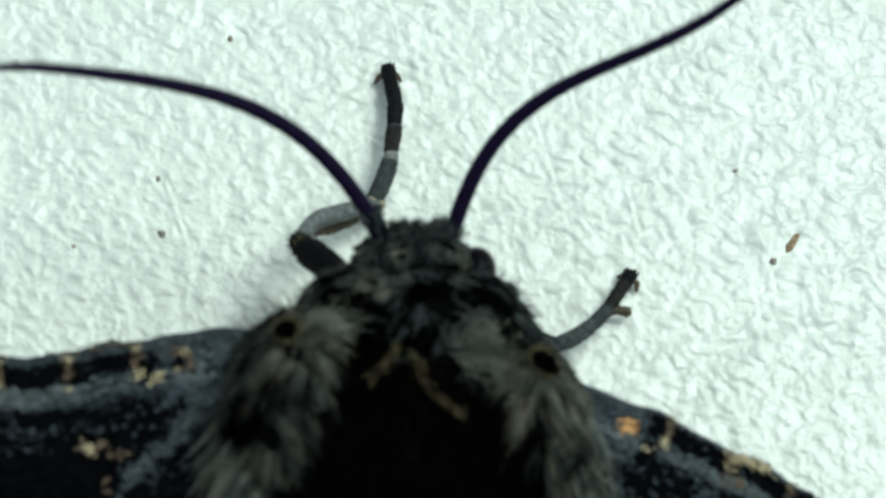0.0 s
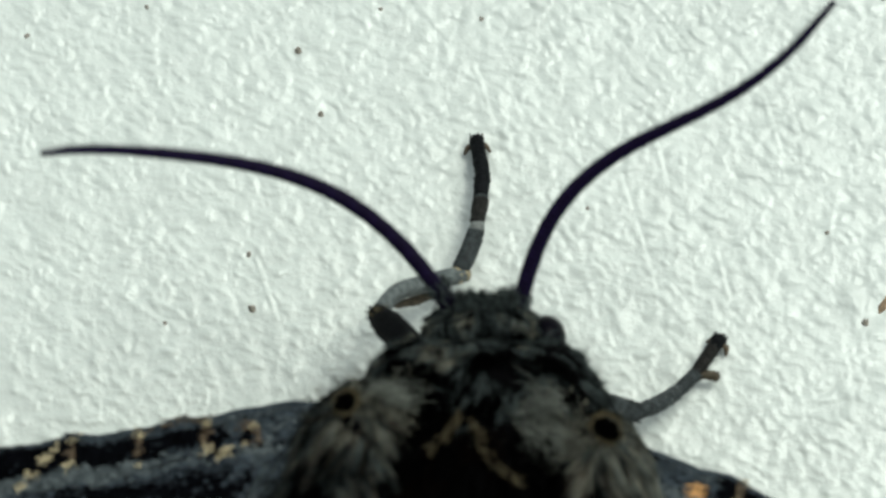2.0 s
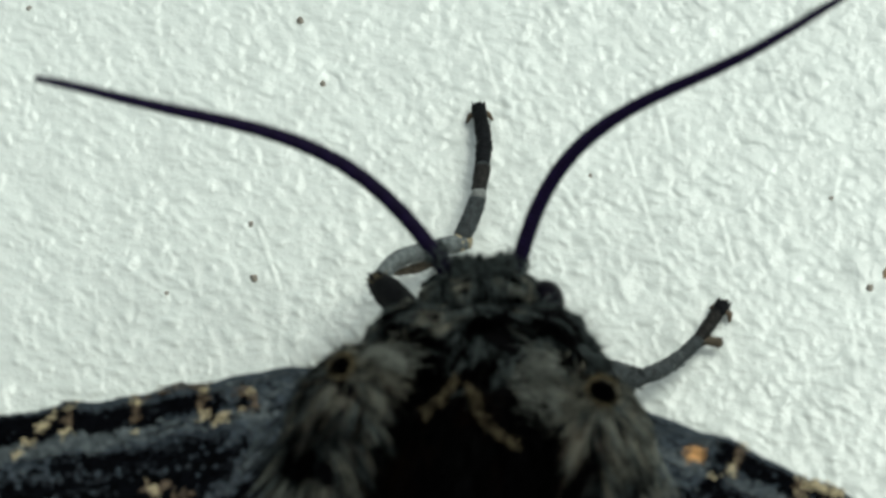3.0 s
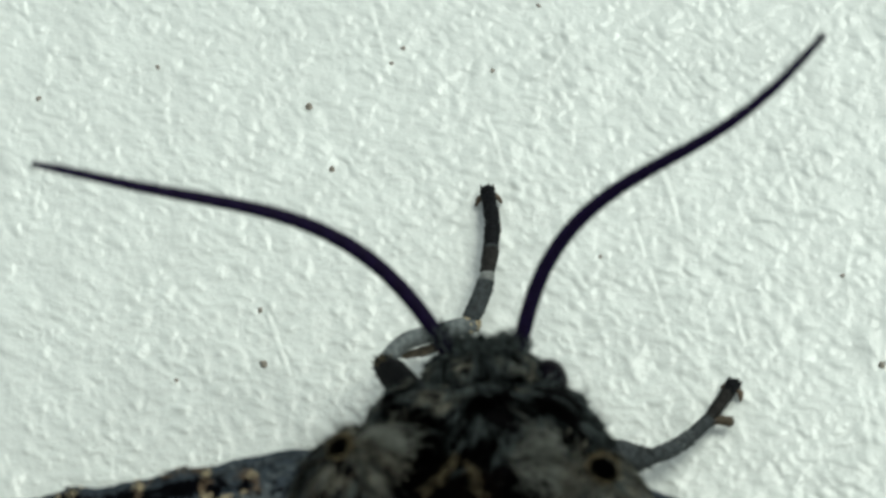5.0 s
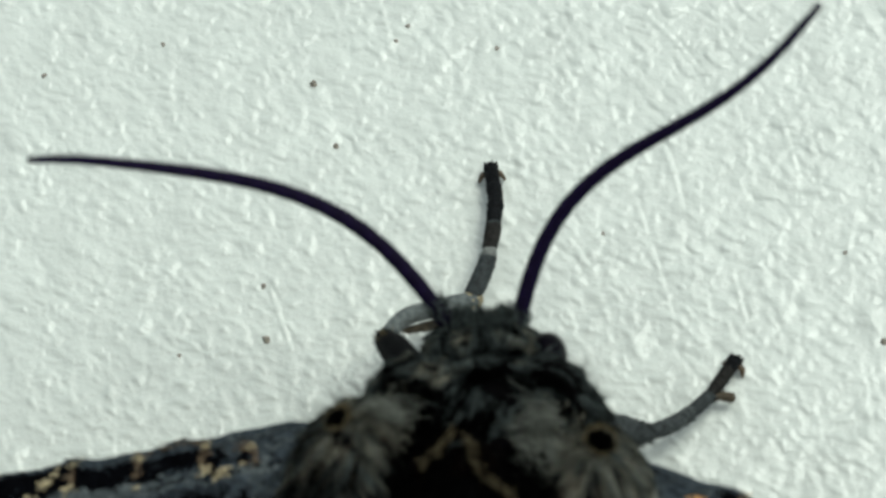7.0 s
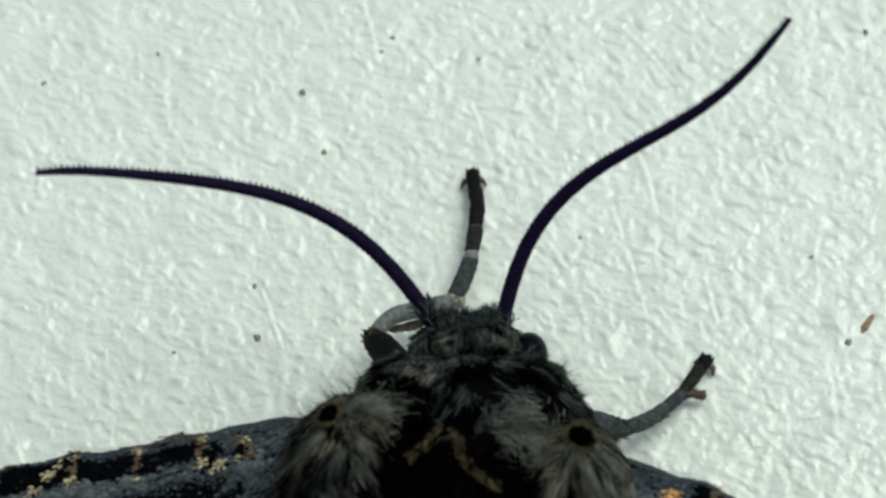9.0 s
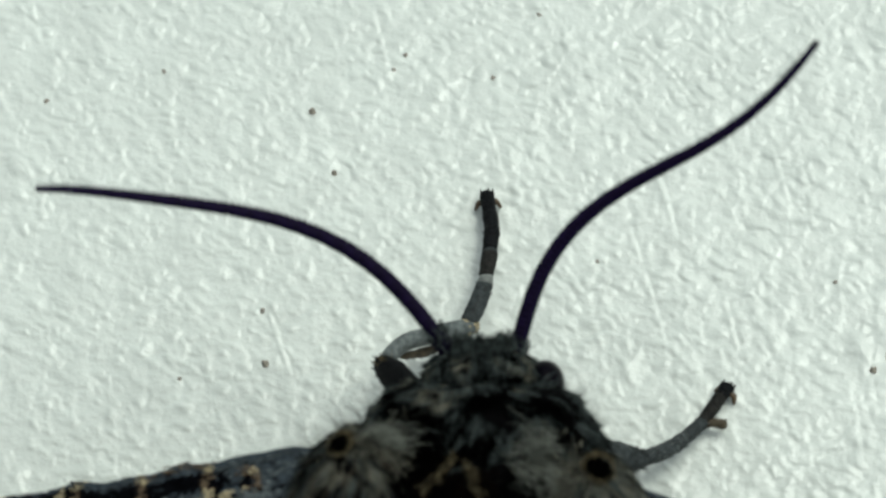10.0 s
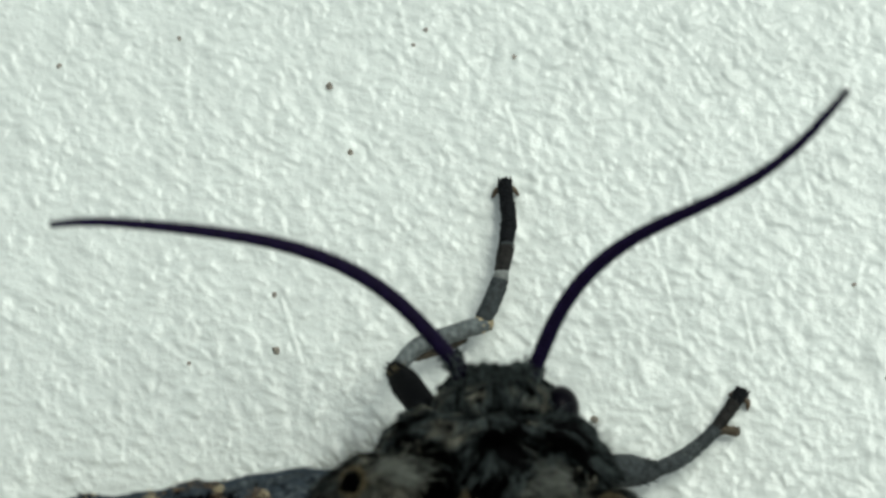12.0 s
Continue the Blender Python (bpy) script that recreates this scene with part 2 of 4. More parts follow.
def facets(x, y, seed):
    """Cells of one unit, each tilted its own way and flattened towards its rim."""
    ix, iy = np.floor(x).astype(np.int64), np.floor(y).astype(np.int64)
    first, second = np.full(x.shape, 9.0), np.full(x.shape, 9.0)
    slope = np.zeros(x.shape)
    for i in (-1, 0, 1):
        for j in (-1, 0, 1):
            h = ((ix + i) * 374761393 + (iy + j) * 668265263 + seed * 2147483) & 0xFFFFFFFF
            h = ((h ^ (h >> 13)) * 1274126177) & 0xFFFFFFFF
            h = h ^ (h >> 16)
            ax, ay = x - ix - i - (h & 255) / 255.0, y - iy - j - ((h >> 8) & 255) / 255.0
            tilt = (((h >> 16) & 255) / 255.0 - 0.5, ((h >> 24) & 255) / 255.0 - 0.5)
            steep = 0.35 + 2.6 * np.abs(tilt[0] * tilt[1]) * 4
            d = ax * ax + ay * ay
            nearer = d < first
            second = np.where(nearer, first, np.minimum(second, d))
            slope = np.where(nearer, (0.85 * tilt[0] * ax + 1.15 * tilt[1] * ay) * steep, slope)
            first = np.where(nearer, d, first)
    return slope * np.clip((np.sqrt(second) - np.sqrt(first)) * 5, 0, 1)


def lumps(x, y, seed):
    """Rounded drops, one in each cell of one unit, most of them low and a few tall."""
    ix, iy = np.floor(x).astype(np.int64), np.floor(y).astype(np.int64)
    height = np.zeros(x.shape)
    for i in (-1, 0, 1):
        for j in (-1, 0, 1):
            h = ((ix + i) * 374761393 + (iy + j) * 668265263 + seed * 2147483) & 0xFFFFFFFF
            h = ((h ^ (h >> 13)) * 1274126177) & 0xFFFFFFFF
            h = h ^ (h >> 16)
            ax, ay = x - ix - i - (h & 255) / 255.0, y - iy - j - ((h >> 8) & 255) / 255.0
            wide = 0.35 + 0.5 * ((h >> 16) & 255) / 255.0
            height += (((h >> 24) & 255) / 255.0) ** 2 * np.clip(1 - (ax * ax + ay * ay) / (wide * wide), 0, 1) ** 2
    return height


def relief(x, y):
    """Height of the rolled paint: small tilted flakes drawn out along one diagonal, rounded drops and here and there a low crest, over soft swells."""
    x, y = np.asarray(x, dtype=float), np.asarray(y, dtype=float)
    wx = x + 0.25 * ripple(x * 0.8, y * 0.8, 3) + 0.1 * ripple(x * 2.6, y * 2.6, 4)
    wy = y + 0.25 * ripple(x * 0.8, y * 0.8, 9) + 0.1 * ripple(x * 2.6, y * 2.6, 10)
    u, v = wx * 0.9 - wy * 0.44, wx * 0.44 + wy * 0.9
    height = 0.022 * ripple(x * 0.5, y * 0.5, 11) + 0.016 * ripple(u * 1.1, v * 1.8, 1) + 0.008 * ripple(u * 2.4, v * 3.7, 2)
    height = height + 0.03 * lumps(u * 1.7, v * 2.5, 83) + 0.036 * lumps(u * 3.1, v * 4.4, 91)
    height = height + 0.03 * facets(u * 1.6, v * 2.3, 5) + 0.034 * facets(u * 3.0, v * 4.3, 6)
    for k, (size, tall) in enumerate(((1.8, 0.014), (3.0, 0.006))):
        line = ripple(u * 1.3 * size, v * 2.1 * size, 29 + k) + 0.4 * ripple(u * 3.3 * size, v * 4.6 * size, 37 + k)
        broken = np.clip(3.0 * ripple(u * 1.9 * size, v * 2.3 * size, 53 + k) - 0.25, 0, 1)
        height = height + tall * broken * np.clip(1 - np.abs(line) * 4.0, 0, 1) ** 1.5
    return 0.93 * height


def build_surface():
    xs, ys = graded(-11.5, 12.5, 0.042, 6000.0), graded(-10.0, 7.5, 0.042, 6000.0)
    gx, gy = np.meshgrid(xs, ys)
    flat = np.stack([gx.ravel(), gy.ravel()], axis=1)
    h = relief(flat[:, 0], flat[:, 1])
    away = np.maximum(np.abs(flat[:, 0] - 0.5) - 12, np.abs(flat[:, 1] + 1.25) - 8.8)
    h *= np.clip(1.5 - away / 3, 0, 1)
    for p0, p1, p2, depth in SCRATCHES:
        line = bend([(*p0, 0), (*p1, 0), (*p2, 0)], 80)[:, :2]
        box = np.flatnonzero((np.abs(flat - line.mean(0)) < np.ptp(line, axis=0) / 2 + 0.4).all(1))
        near = np.full(len(box), 9.0)
        beside = near.copy()
        wear = 0.5 + 0.9 * ripple(np.arange(80) * 0.16, np.full(80, p0[0]), 71)
        for q, k in zip(line, np.clip(wear, 0.05, 1)):
            near = np.minimum(near, ((flat[box] - q) ** 2).sum(1) / k)
            beside = np.minimum(beside, ((flat[box] - q - (0.085, 0.03)) ** 2).sum(1) / k)
        h[box] += 0.85 * depth * np.exp(-near / 0.0045) - 0.8 * depth * np.exp(-beside / 0.005)
    for x, y, long, turn, tall in CHIPS:
        away = turn_z(np.c_[flat - (x, y), np.zeros(len(flat))], -turn)
        h += tall * np.exp(-(away[:, 0] / long * 2) ** 4 - (away[:, 1] / 0.06) ** 2)
    for x, y, r, depth in PITS:
        h -= depth * np.exp(-((flat - (x, y)) ** 2).sum(1) / (r * r))
    h -= 0.05
    nx, ny = len(xs), len(ys)
    i = (np.arange(ny - 1)[:, None] * nx + np.arange(nx - 1)).ravel()
    faces = np.stack([i, i + 1, i + nx + 1, i + nx], axis=1)
    top = np.c_[flat, h]
    under = np.array([[xs[0], ys[0], -12], [xs[-1], ys[0], -12], [xs[-1], ys[-1], -12], [xs[0], ys[-1], -12]])
    k = len(top)
    rim = [[0, nx - 1, k + 1, k][::-1], [nx - 1, nx * ny - 1, k + 2, k + 1][::-1], [nx * ny - 1, nx * (ny - 1), k + 3, k + 2][::-1],
           [nx * (ny - 1), 0, k, k + 3][::-1], [k, k + 3, k + 2, k + 1]]
    ob = new("wall", mesh_data("wall", np.vstack([top, under]), faces.tolist() + rim, PAINT))
    return tagged(ob, "white painted wall with a crumpled rolled paint texture", "wall", kind="structure")


build_surface()

# ---- the moth ----
ORIGIN = np.array([0.6, -8.0, 0.0])
TURN = -9.6          # the body's heading, off the y axis
moth = new("moth")
moth.location = ORIGIN * MM
tagged(moth, "dark grey furry moth with long black antennae resting on the paint", "moth")


def local(shape):
    """From places on the paint to the moth's own space."""
    return np.asarray(shape[0], dtype=float) - ORIGIN, shape[1]


def fur(name, mat, parent, roots, ways, lengths, widths, label="", droop=(0, 0, 0), curl=0.15, rings=4):
    return part(name, local(hair(np.asarray(roots), np.asarray(ways), lengths, widths, droop, curl, rings)), mat, parent, label, kind="stuff")


THORAX = ((0.6, -10.0, 3.2), (3.4, 4.3, 3.35))
COLLAR = ((1.15, -6.5, 4.1), (2.5, 1.45, 1.75))
HEAD = ((1.1, -5.0, 4.25), (1.32, 0.8, 0.9))
TEGULA = {-1: ((-1.65, -8.25, 4.5), (1.3, 2.05, 2.4)), 1: ((3.32, -8.85, 4.2), (1.34, 2.1, 2.25))}
SPOT = {-1: (-1.86, -7.02, 6.42), 1: (3.6, -7.5, 5.9)}


LOBE = {-1: ((-0.25, -6.24, 4.36), (1.15, 1.1, 1.4)), 1: ((2.35, -5.97, 4.2), (0.95, 0.85, 1.15))}


def over(places, lift=0.0):
    """The same places, dropped onto the top of the body."""
    out = np.array(places, dtype=float)
    best = np.full(len(out), 3.0)
    for centre, radii in (THORAX, COLLAR, HEAD, *TEGULA.values(), *LOBE.values()):
        d = turn_z(out * (1, 1, 0) - np.array(centre) * (1, 1, 0), -TURN if radii[1] > 1.6 else 0.0) / radii
        q = 1 - d[:, 0] ** 2 - d[:, 1] ** 2
        best = np.maximum(best, np.where(q > 0, centre[2] + radii[2] * np.sqrt(np.maximum(q, 0)), 0))
    out[:, 2] = best + lift
    return out


def swirl(ways, places, size, amount, seed=0.0):
    """Turns hair ways together in tufts of that size."""
    lean = np.array([noise.noise_vector(Vector(q / size) + Vector((seed, 3.1, seed * 2))) for q in np.asarray(places)])
    return unit(ways + lean * amount)


def scatter(ways, amount):
    return unit(np.asarray(ways) + rng.normal(size=np.shape(ways)) * amount)


def lay(normals, comb, lift, amount):
    """Hair ways that lie along the skin in the direction comb, raised by lift."""
    comb = np.broadcast_to(np.asarray(comb, dtype=float), normals.shape)
    flat = unit(comb - (comb * normals).sum(1, keepdims=True) * normals)
    return scatter(flat + normals * lift, amount)


def clump(roots, ways, lengths, count, pull=0.6):
    """Draws hairs together into pointed tufts. Gives their new ways and lengths, and the tuft of each."""
    roots, ways = np.asarray(roots), unit(ways)
    lengths = np.broadcast_to(lengths, len(roots))
    pick = rng.choice(len(roots), count, replace=False)
    tuft = np.concatenate([((part_of[:, None] - roots[pick][None]) ** 2).sum(2).argmin(1) for part_of in np.array_split(roots, 8)])
    tall = rng.uniform(0.75, 1.35, count)
    tips = roots + ways * lengths[:, None]
    goal = roots[pick] + (tips - roots)[pick] * tall[:, None]
    run = tips + (goal[tuft] - tips) * (pull * rng.uniform(0.5, 1.0, len(roots)))[:, None] - roots
    return unit(run), np.minimum(np.linalg.norm(run, axis=1), lengths * 1.35), tuft


def bump_at(p, centre, size):
    return np.exp(-(((p - np.asarray(centre)) / np.asarray(size)) ** 2).sum(1))


def build_body():
    thorax = part("thorax", local(ellipsoid(*THORAX, TURN, lumps=0.12)), SKIN, moth, "black furry thorax")
    abdomen = part("abdomen", local(ellipsoid((-0.75, -17.0, 2.6), (2.1, 6.2, 2.1), TURN, lumps=0.1)), SKIN, moth)
    p, w = on_ellipsoid(2500, (-0.75, -17.0, 2.6), (2.1, 6.2, 2.1), TURN, lambda p, w: w[:, 2] > -0.2)
    fur("hair", FUR_CHARCOAL, abdomen, p, lay(w, (-0.16, -1, 0), 0.2, 0.15), rng.uniform(0.7, 1.2, len(p)), 0.08)
    back = turn_z(np.array([0.0, -1.0, 0.0]), TURN)
    p, w = on_ellipsoid(6500, *THORAX, TURN, lambda p, w: (w[:, 2] > 0.1) & (p[:, 1] < -7.3))
    brown = np.array([noise.noise(Vector(q) * 0.9) for q in p]) > 0.28
    ways = lay(w, back, 0.3, 0.2)
    for name, mat, k in (("back_hair", FUR_BLACK, ~brown), ("brown_black_hair", FUR_BROWN, brown)):
        fur(name, mat, thorax, p[k], ways[k], rng.uniform(0.6, 1.1, k.sum()), rng.uniform(0.035, 0.06, k.sum()), rings=3)
    # tan crest: two short rows that meet in front
    rows = [((0.52, -7.1, 6.5), (0.3, -7.6, 6.72), (-0.2, -8.08, 6.72)), ((0.7, -7.28, 6.55), (0.95, -7.95, 6.8), (1.2, -8.4, 6.8), (1.74, -8.8, 6.7))]
    for row in rows:
        line = bend(row, 200)
        line = line + rng.normal(size=line.shape) * np.array([0.055, 0.05, 0.05]) * np.linspace(0.8, 1.3, 200)[:, None] + (np.sin(np.linspace(0, 9, 200)) * 0.04)[:, None] * np.array([1, 0, 0])
        line = over(line, 0.3)
        thick = np.array([noise.noise(Vector((k * 0.05, row[-1][0] * 7, 0.0))) for k in range(200)]) > rng.normal(-0.32, 0.14, 200)
        out = unit(np.array([row[-1][0] - row[0][0], -1.2, 0.0]))
        fur("crest", FUR_TAN, thorax, line[thick], scatter(np.tile(out + np.array([0, 0, 0.3]), (thick.sum(), 1)), 0.3), rng.uniform(0.1, 0.26, thick.sum()), rng.uniform(0.014, 0.026, thick.sum()), "row of tan crest hairs", rings=3)
        line = line[::2] + rng.normal(size=(100, 3)) * 0.06
        fur("crest_shade", FUR_BROWN, thorax, line, scatter(np.tile(out + np.array([0, 0, 0.4]), (100, 1)), 0.4), rng.uniform(0.15, 0.35, 100), 0.03, rings=3)
    # charcoal brush between collar and crest
    n = 350
    roots = over(np.array([1.15, -6.95, 6.0]) + rng.normal(size=(n, 3)) * (0.5, 0.3, 0), 0.02)
    ways, run, tuft = clump(roots, swirl(scatter(np.tile(back + np.array([0, 0, 0.5]), (n, 1)), 0.25), roots, 0.5, 0.6), rng.uniform(0.3, 0.55, n), 30, 0.6)
    black = rng.uniform(0, 1, 30)[tuft] < 0.6
    for name, mat, k in (("front_brush", FUR_CHARCOAL, ~black), ("black_brush", FUR_BLACK, black)):
        fur(name, mat, thorax, roots[k], ways[k], run[k], rng.uniform(0.02, 0.035, k.sum()), rings=3)

    collar = part("collar", local(ellipsoid(*COLLAR, -3, lumps=0.08, size=0.7)), SKIN, moth, "charcoal furry collar behind the head")
    mid = np.array(COLLAR[0])
    p, w = on_ellipsoid(14000, *COLLAR, -3, lambda p, w: w[:, 2] > -0.35)
    for sign in (-1, 1):
        part("patagium", local(ellipsoid(*LOBE[sign], 0, lumps=0.06, size=0.6)), SKIN, collar)
        p2, w2 = on_ellipsoid(4500, *LOBE[sign], 0, lambda p, w: w[:, 2] > -0.35)
        p, w = np.vstack([p, p2]), np.vstack([w, w2])
    dark = 0.55 * np.array([noise.noise(Vector(q) * 1.3 + Vector((4, 2, 1))) for q in p]) + rng.normal(size=len(p)) * 0.13
    dark += 1.0 * bump_at(p, (1.1, -5.9, 5.8), (0.32, 0.2, 0.9)) + bump_at(p, (-0.2, -6.35, 5.6), (0.5, 0.4, 0.9))
    dark += 0.45 * bump_at(p, (2.5, -5.95, 5.5), (0.7, 0.35, 0.9)) + 0.4 * bump_at(p, (3.2, -6.2, 4.9), (0.5, 0.3, 0.8)) + 0.3 * bump_at(p, (1.4, -6.6, 5.8), (0.9, 0.4, 0.9))
    dark -= 0.5 * bump_at(p, (0.0, -5.7, 5.3), (0.6, 0.25, 0.8)) + 0.4 * bump_at(p, (2.9, -5.65, 5.0), (0.5, 0.2, 0.8))
    side = np.stack([np.tanh((p[:, 0] - mid[0]) * 0.8), np.full(len(p), -0.7), np.zeros(len(p))], axis=1)
    ways = swirl(lay(w, side, 0.16, 0.16), p, 0.55, 0.7)
    front = np.clip((p[:, 1] + 5.2) * 2 + 1, 0, 1)
    long = rng.uniform(0.3, 0.58, len(p)) * (1 - 0.4 * front)
    ways, long, tuft = clump(p, ways, long, 260, 0.65)
    dark = dark + (rng.normal(size=260) * 0.24)[tuft] + 0.2
    for name, mat, k in (("dark_hair", FUR_BLACK, dark > 0.26), ("hair", FUR_CHARCOAL, (dark <= 0.26) & (dark > -0.26)), ("grey_hair", FUR_GREY, dark <= -0.26)):
        fur(name, mat, collar, p[k], ways[k], long[k], rng.uniform(0.018, 0.034, k.sum()), droop=(0, -0.12, -0.2), curl=0.18)
    # black tufts that stand between the grey ones
    for x, y, wide, deep, n in ((1.08, -5.9, 0.17, 0.09, 420), (-0.2, -6.3, 0.24, 0.13, 700), (2.1, -6.0, 0.3, 0.1, 250), (-0.02, -7.12, 0.2, 0.14, 700)):
        roots = over(np.array([x, y, 0.0]) + rng.normal(size=(n, 3)) * (wide, deep, 0), 0.06)
        ways = swirl(scatter(np.tile((0.0, -0.45, 0.6), (n, 1)), 0.3), roots, 0.4, 0.5)
        fur("dark_tuft", FUR_BLACK, collar, roots, ways, rng.uniform(0.16, 0.3, n), rng.uniform(0.02, 0.036, n), "black tuft in the collar", rings=3)


def build_tegula(sign):
    centre, radii = TEGULA[sign]
    tegula = part("tegula", local(ellipsoid(centre, radii, TURN, lumps=0.08, size=0.9)), SKIN, moth, "grey furry shoulder flap with a black eyespot")
    spot = np.array(SPOT[sign])
    p, w = on_ellipsoid(15000, centre, radii, TURN, lambda p, w: (w[:, 2] > -0.25))
    back = turn_z(np.array([sign * 0.5, -1.0, 0.0]), TURN)
    across = turn_z(np.stack([p[:, 0] - centre[0], p[:, 1] - centre[1], p[:, 2] * 0], axis=1), -TURN)
    out = sign * across[:, 0]
    far = p[:, :2] - spot[:2]
    reach = np.hypot(far[:, 0], far[:, 1])
    # the coat fans out from the eyespot: inwards in front, outwards and back behind
    inward = 1 / (1 + np.exp((out + 0.25 - 0.3 * np.clip(-far[:, 1] - 0.9, -1, 2)) * 5))
    comb = inward[:, None] * np.array([-sign * 0.9, -0.4, 0.0]) + (1 - inward)[:, None] * back
    comb = comb + np.c_[unit(far) * np.exp(-(reach / 0.7) ** 2)[:, None], np.zeros(len(p))]
    ways = swirl(lay(w, comb, 0.12, 0.1), p, 0.6, 0.4, sign)
    angle = np.arctan2(far[:, 0] * sign, -far[:, 1])
    tone = np.array([noise.noise(Vector((g * 2.6, r * 0.5, sign * 3.0))) + 0.5 * noise.noise(Vector((g * 7, r * 0.9, sign * 9.0))) for g, r in zip(angle, reach)])
    tone = tone + rng.normal(size=len(p)) * 0.12
    hole = np.linalg.norm((p - spot) * (1, 1, 0.6), axis=1) < (0.26 if sign < 0 else 0.3)
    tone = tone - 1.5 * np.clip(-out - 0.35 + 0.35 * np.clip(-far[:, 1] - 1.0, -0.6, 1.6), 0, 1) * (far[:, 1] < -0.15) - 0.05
    size = rng.uniform(0.5, 1.05, len(p)) * (1 - 0.5 * np.clip(across[:, 1] - 0.5, 0, 1))
    ways, size, tuft = clump(p, ways, size, 170, 0.6)
    tone = tone + (rng.normal(size=170) * 0.2)[tuft]
    dun = (rng.uniform(0, 1, len(p)) < (rng.uniform(0, 0.55, 170) ** 1.5)[tuft]) & (tone > -0.25) & (tone < 0.46) & ~hole
    hole = hole | dun
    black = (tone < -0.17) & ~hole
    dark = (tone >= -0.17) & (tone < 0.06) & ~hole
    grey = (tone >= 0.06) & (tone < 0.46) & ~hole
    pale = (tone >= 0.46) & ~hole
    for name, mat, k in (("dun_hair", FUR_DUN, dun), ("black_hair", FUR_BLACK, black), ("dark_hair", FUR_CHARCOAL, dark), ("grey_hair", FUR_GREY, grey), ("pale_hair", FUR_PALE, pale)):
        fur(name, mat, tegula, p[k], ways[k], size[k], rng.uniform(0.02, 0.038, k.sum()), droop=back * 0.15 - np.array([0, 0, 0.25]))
    # the eyespot: a black tuft in a broken tan ring
    a = rng.uniform(0, 2 * math.pi, 420)
    r = np.sqrt(rng.uniform(0, 1, 420))
    r = r * (0.75 if sign < 0 else 1.0)
    disc = spot + np.stack([np.cos(a) * r * 0.25 + np.sin(a) * r * 0.09 * -sign, np.sin(a) * r * 0.32, 0.16 - 0.06 * r], axis=1)
    disc = over(disc, 0.2)
    fur("eyespot", FUR_BLACK, tegula, disc, scatter(np.tile((0, -0.5, 0.9), (420, 1)), 0.2), 0.22, 0.045, "black eyespot", rings=3)
    a = rng.normal(1.75 if sign > 0 else 0.9, 0.75, 300)
    a = np.where(rng.uniform(0, 1, 300) < 0.25, a + math.pi, a)
    r = rng.uniform(1.3, 1.6, 300) * (0.82 if sign < 0 else 1.0)
    ring = spot + np.stack([np.cos(a) * r * 0.22, np.sin(a) * r * 0.3, np.full(300, 0.1)], axis=1)
    ring = over(ring, 0.2)
    fur("eyespot_ring", FUR_TAN, tegula, ring, scatter(np.tile((0, -0.3, 0.9), (300, 1)), 0.3), 0.16, 0.028, "tan ring round the eyespot", rings=3)
    # pale tuft on the inner front corner, combed towards the middle
    base = np.array([-0.97, -6.68, 6.1]) if sign < 0 else np.array([2.48, -7.32, 5.85])
    n = 340 if sign < 0 else 1200
    roots = base + rng.normal(size=(n, 3)) * ((0.26, 0.15, 0.07) if sign < 0 else (0.17, 0.32, 0.1))
    comb = np.array([-sign * 0.7, 0.1 if sign > 0 else -0.1, 0.35])
    roots = over(roots, 0.1) + rng.uniform(0, 0.12, (n, 1)) * (0, 0, 1)
    fur("tuft", FUR_PALE if sign < 0 else FUR_TUFT, tegula, roots, swirl(scatter(np.tile(comb, (n, 1)), 0.2), roots, 0.4, 0.45), rng.uniform(0.25, 0.6, n), rng.uniform(0.018, 0.032, n), "pale grey tuft", curl=0.15, rings=3)
    n = 1100
    roots = base + np.array([sign * 0.25, -0.1, -0.05]) + rng.normal(size=(n, 3)) * (0.35, 0.36, 0.07)
    roots = over(roots, 0.02)
    fur("grey_tuft", FUR_GREY, tegula, roots, scatter(np.tile(comb * (0.7, 1, 1) + back * 0.4, (n, 1)), 0.3), rng.uniform(0.25, 0.5, n), rng.uniform(0.018, 0.034, n), curl=0.15, rings=3)
    # long side fringe lying back over the wing base
    n = 2600
    q = rng.uniform(0, 1, n)
    start = np.array([centre[0] + sign * 0.7, centre[1] + 0.2, 5.2])
    stop = np.array([centre[0] + sign * 1.0, centre[1] - 3.2, 5.5])
    roots = start + (stop - start) * q[:, None] + rng.normal(size=(n, 3)) * (0.3, 0.3, 0.2)
    fringe = turn_z(np.array([sign * 0.55, -1.0, 0.0]), TURN)
    ways, run, tuft = clump(roots, scatter(np.tile(fringe, (n, 1)), 0.16), rng.uniform(0.8, 1.45, n), 70, 0.55)
    lot = (rng.normal(size=70) * 0.24)[tuft] + (0.0 if sign > 0 else -0.14) + np.array([noise.noise(Vector((r0[0] * 2.0 - sign * r0[1] * 0.8, r0[1] * 0.4, 2.0))) for r0 in roots]) + rng.normal(size=n) * 0.12
    for name, mat, k in (("grey_fringe", FUR_GREY, (lot >= -0.08) & (lot < 0.22)), ("pale_fringe", FUR_PALE, lot >= 0.22), ("dark_fringe", FUR_CHARCOAL, lot < -0.08)):
        fur(name, mat, tegula, roots[k], ways[k], run[k], rng.uniform(0.025, 0.045, k.sum()), droop=(0, 0, -0.2))


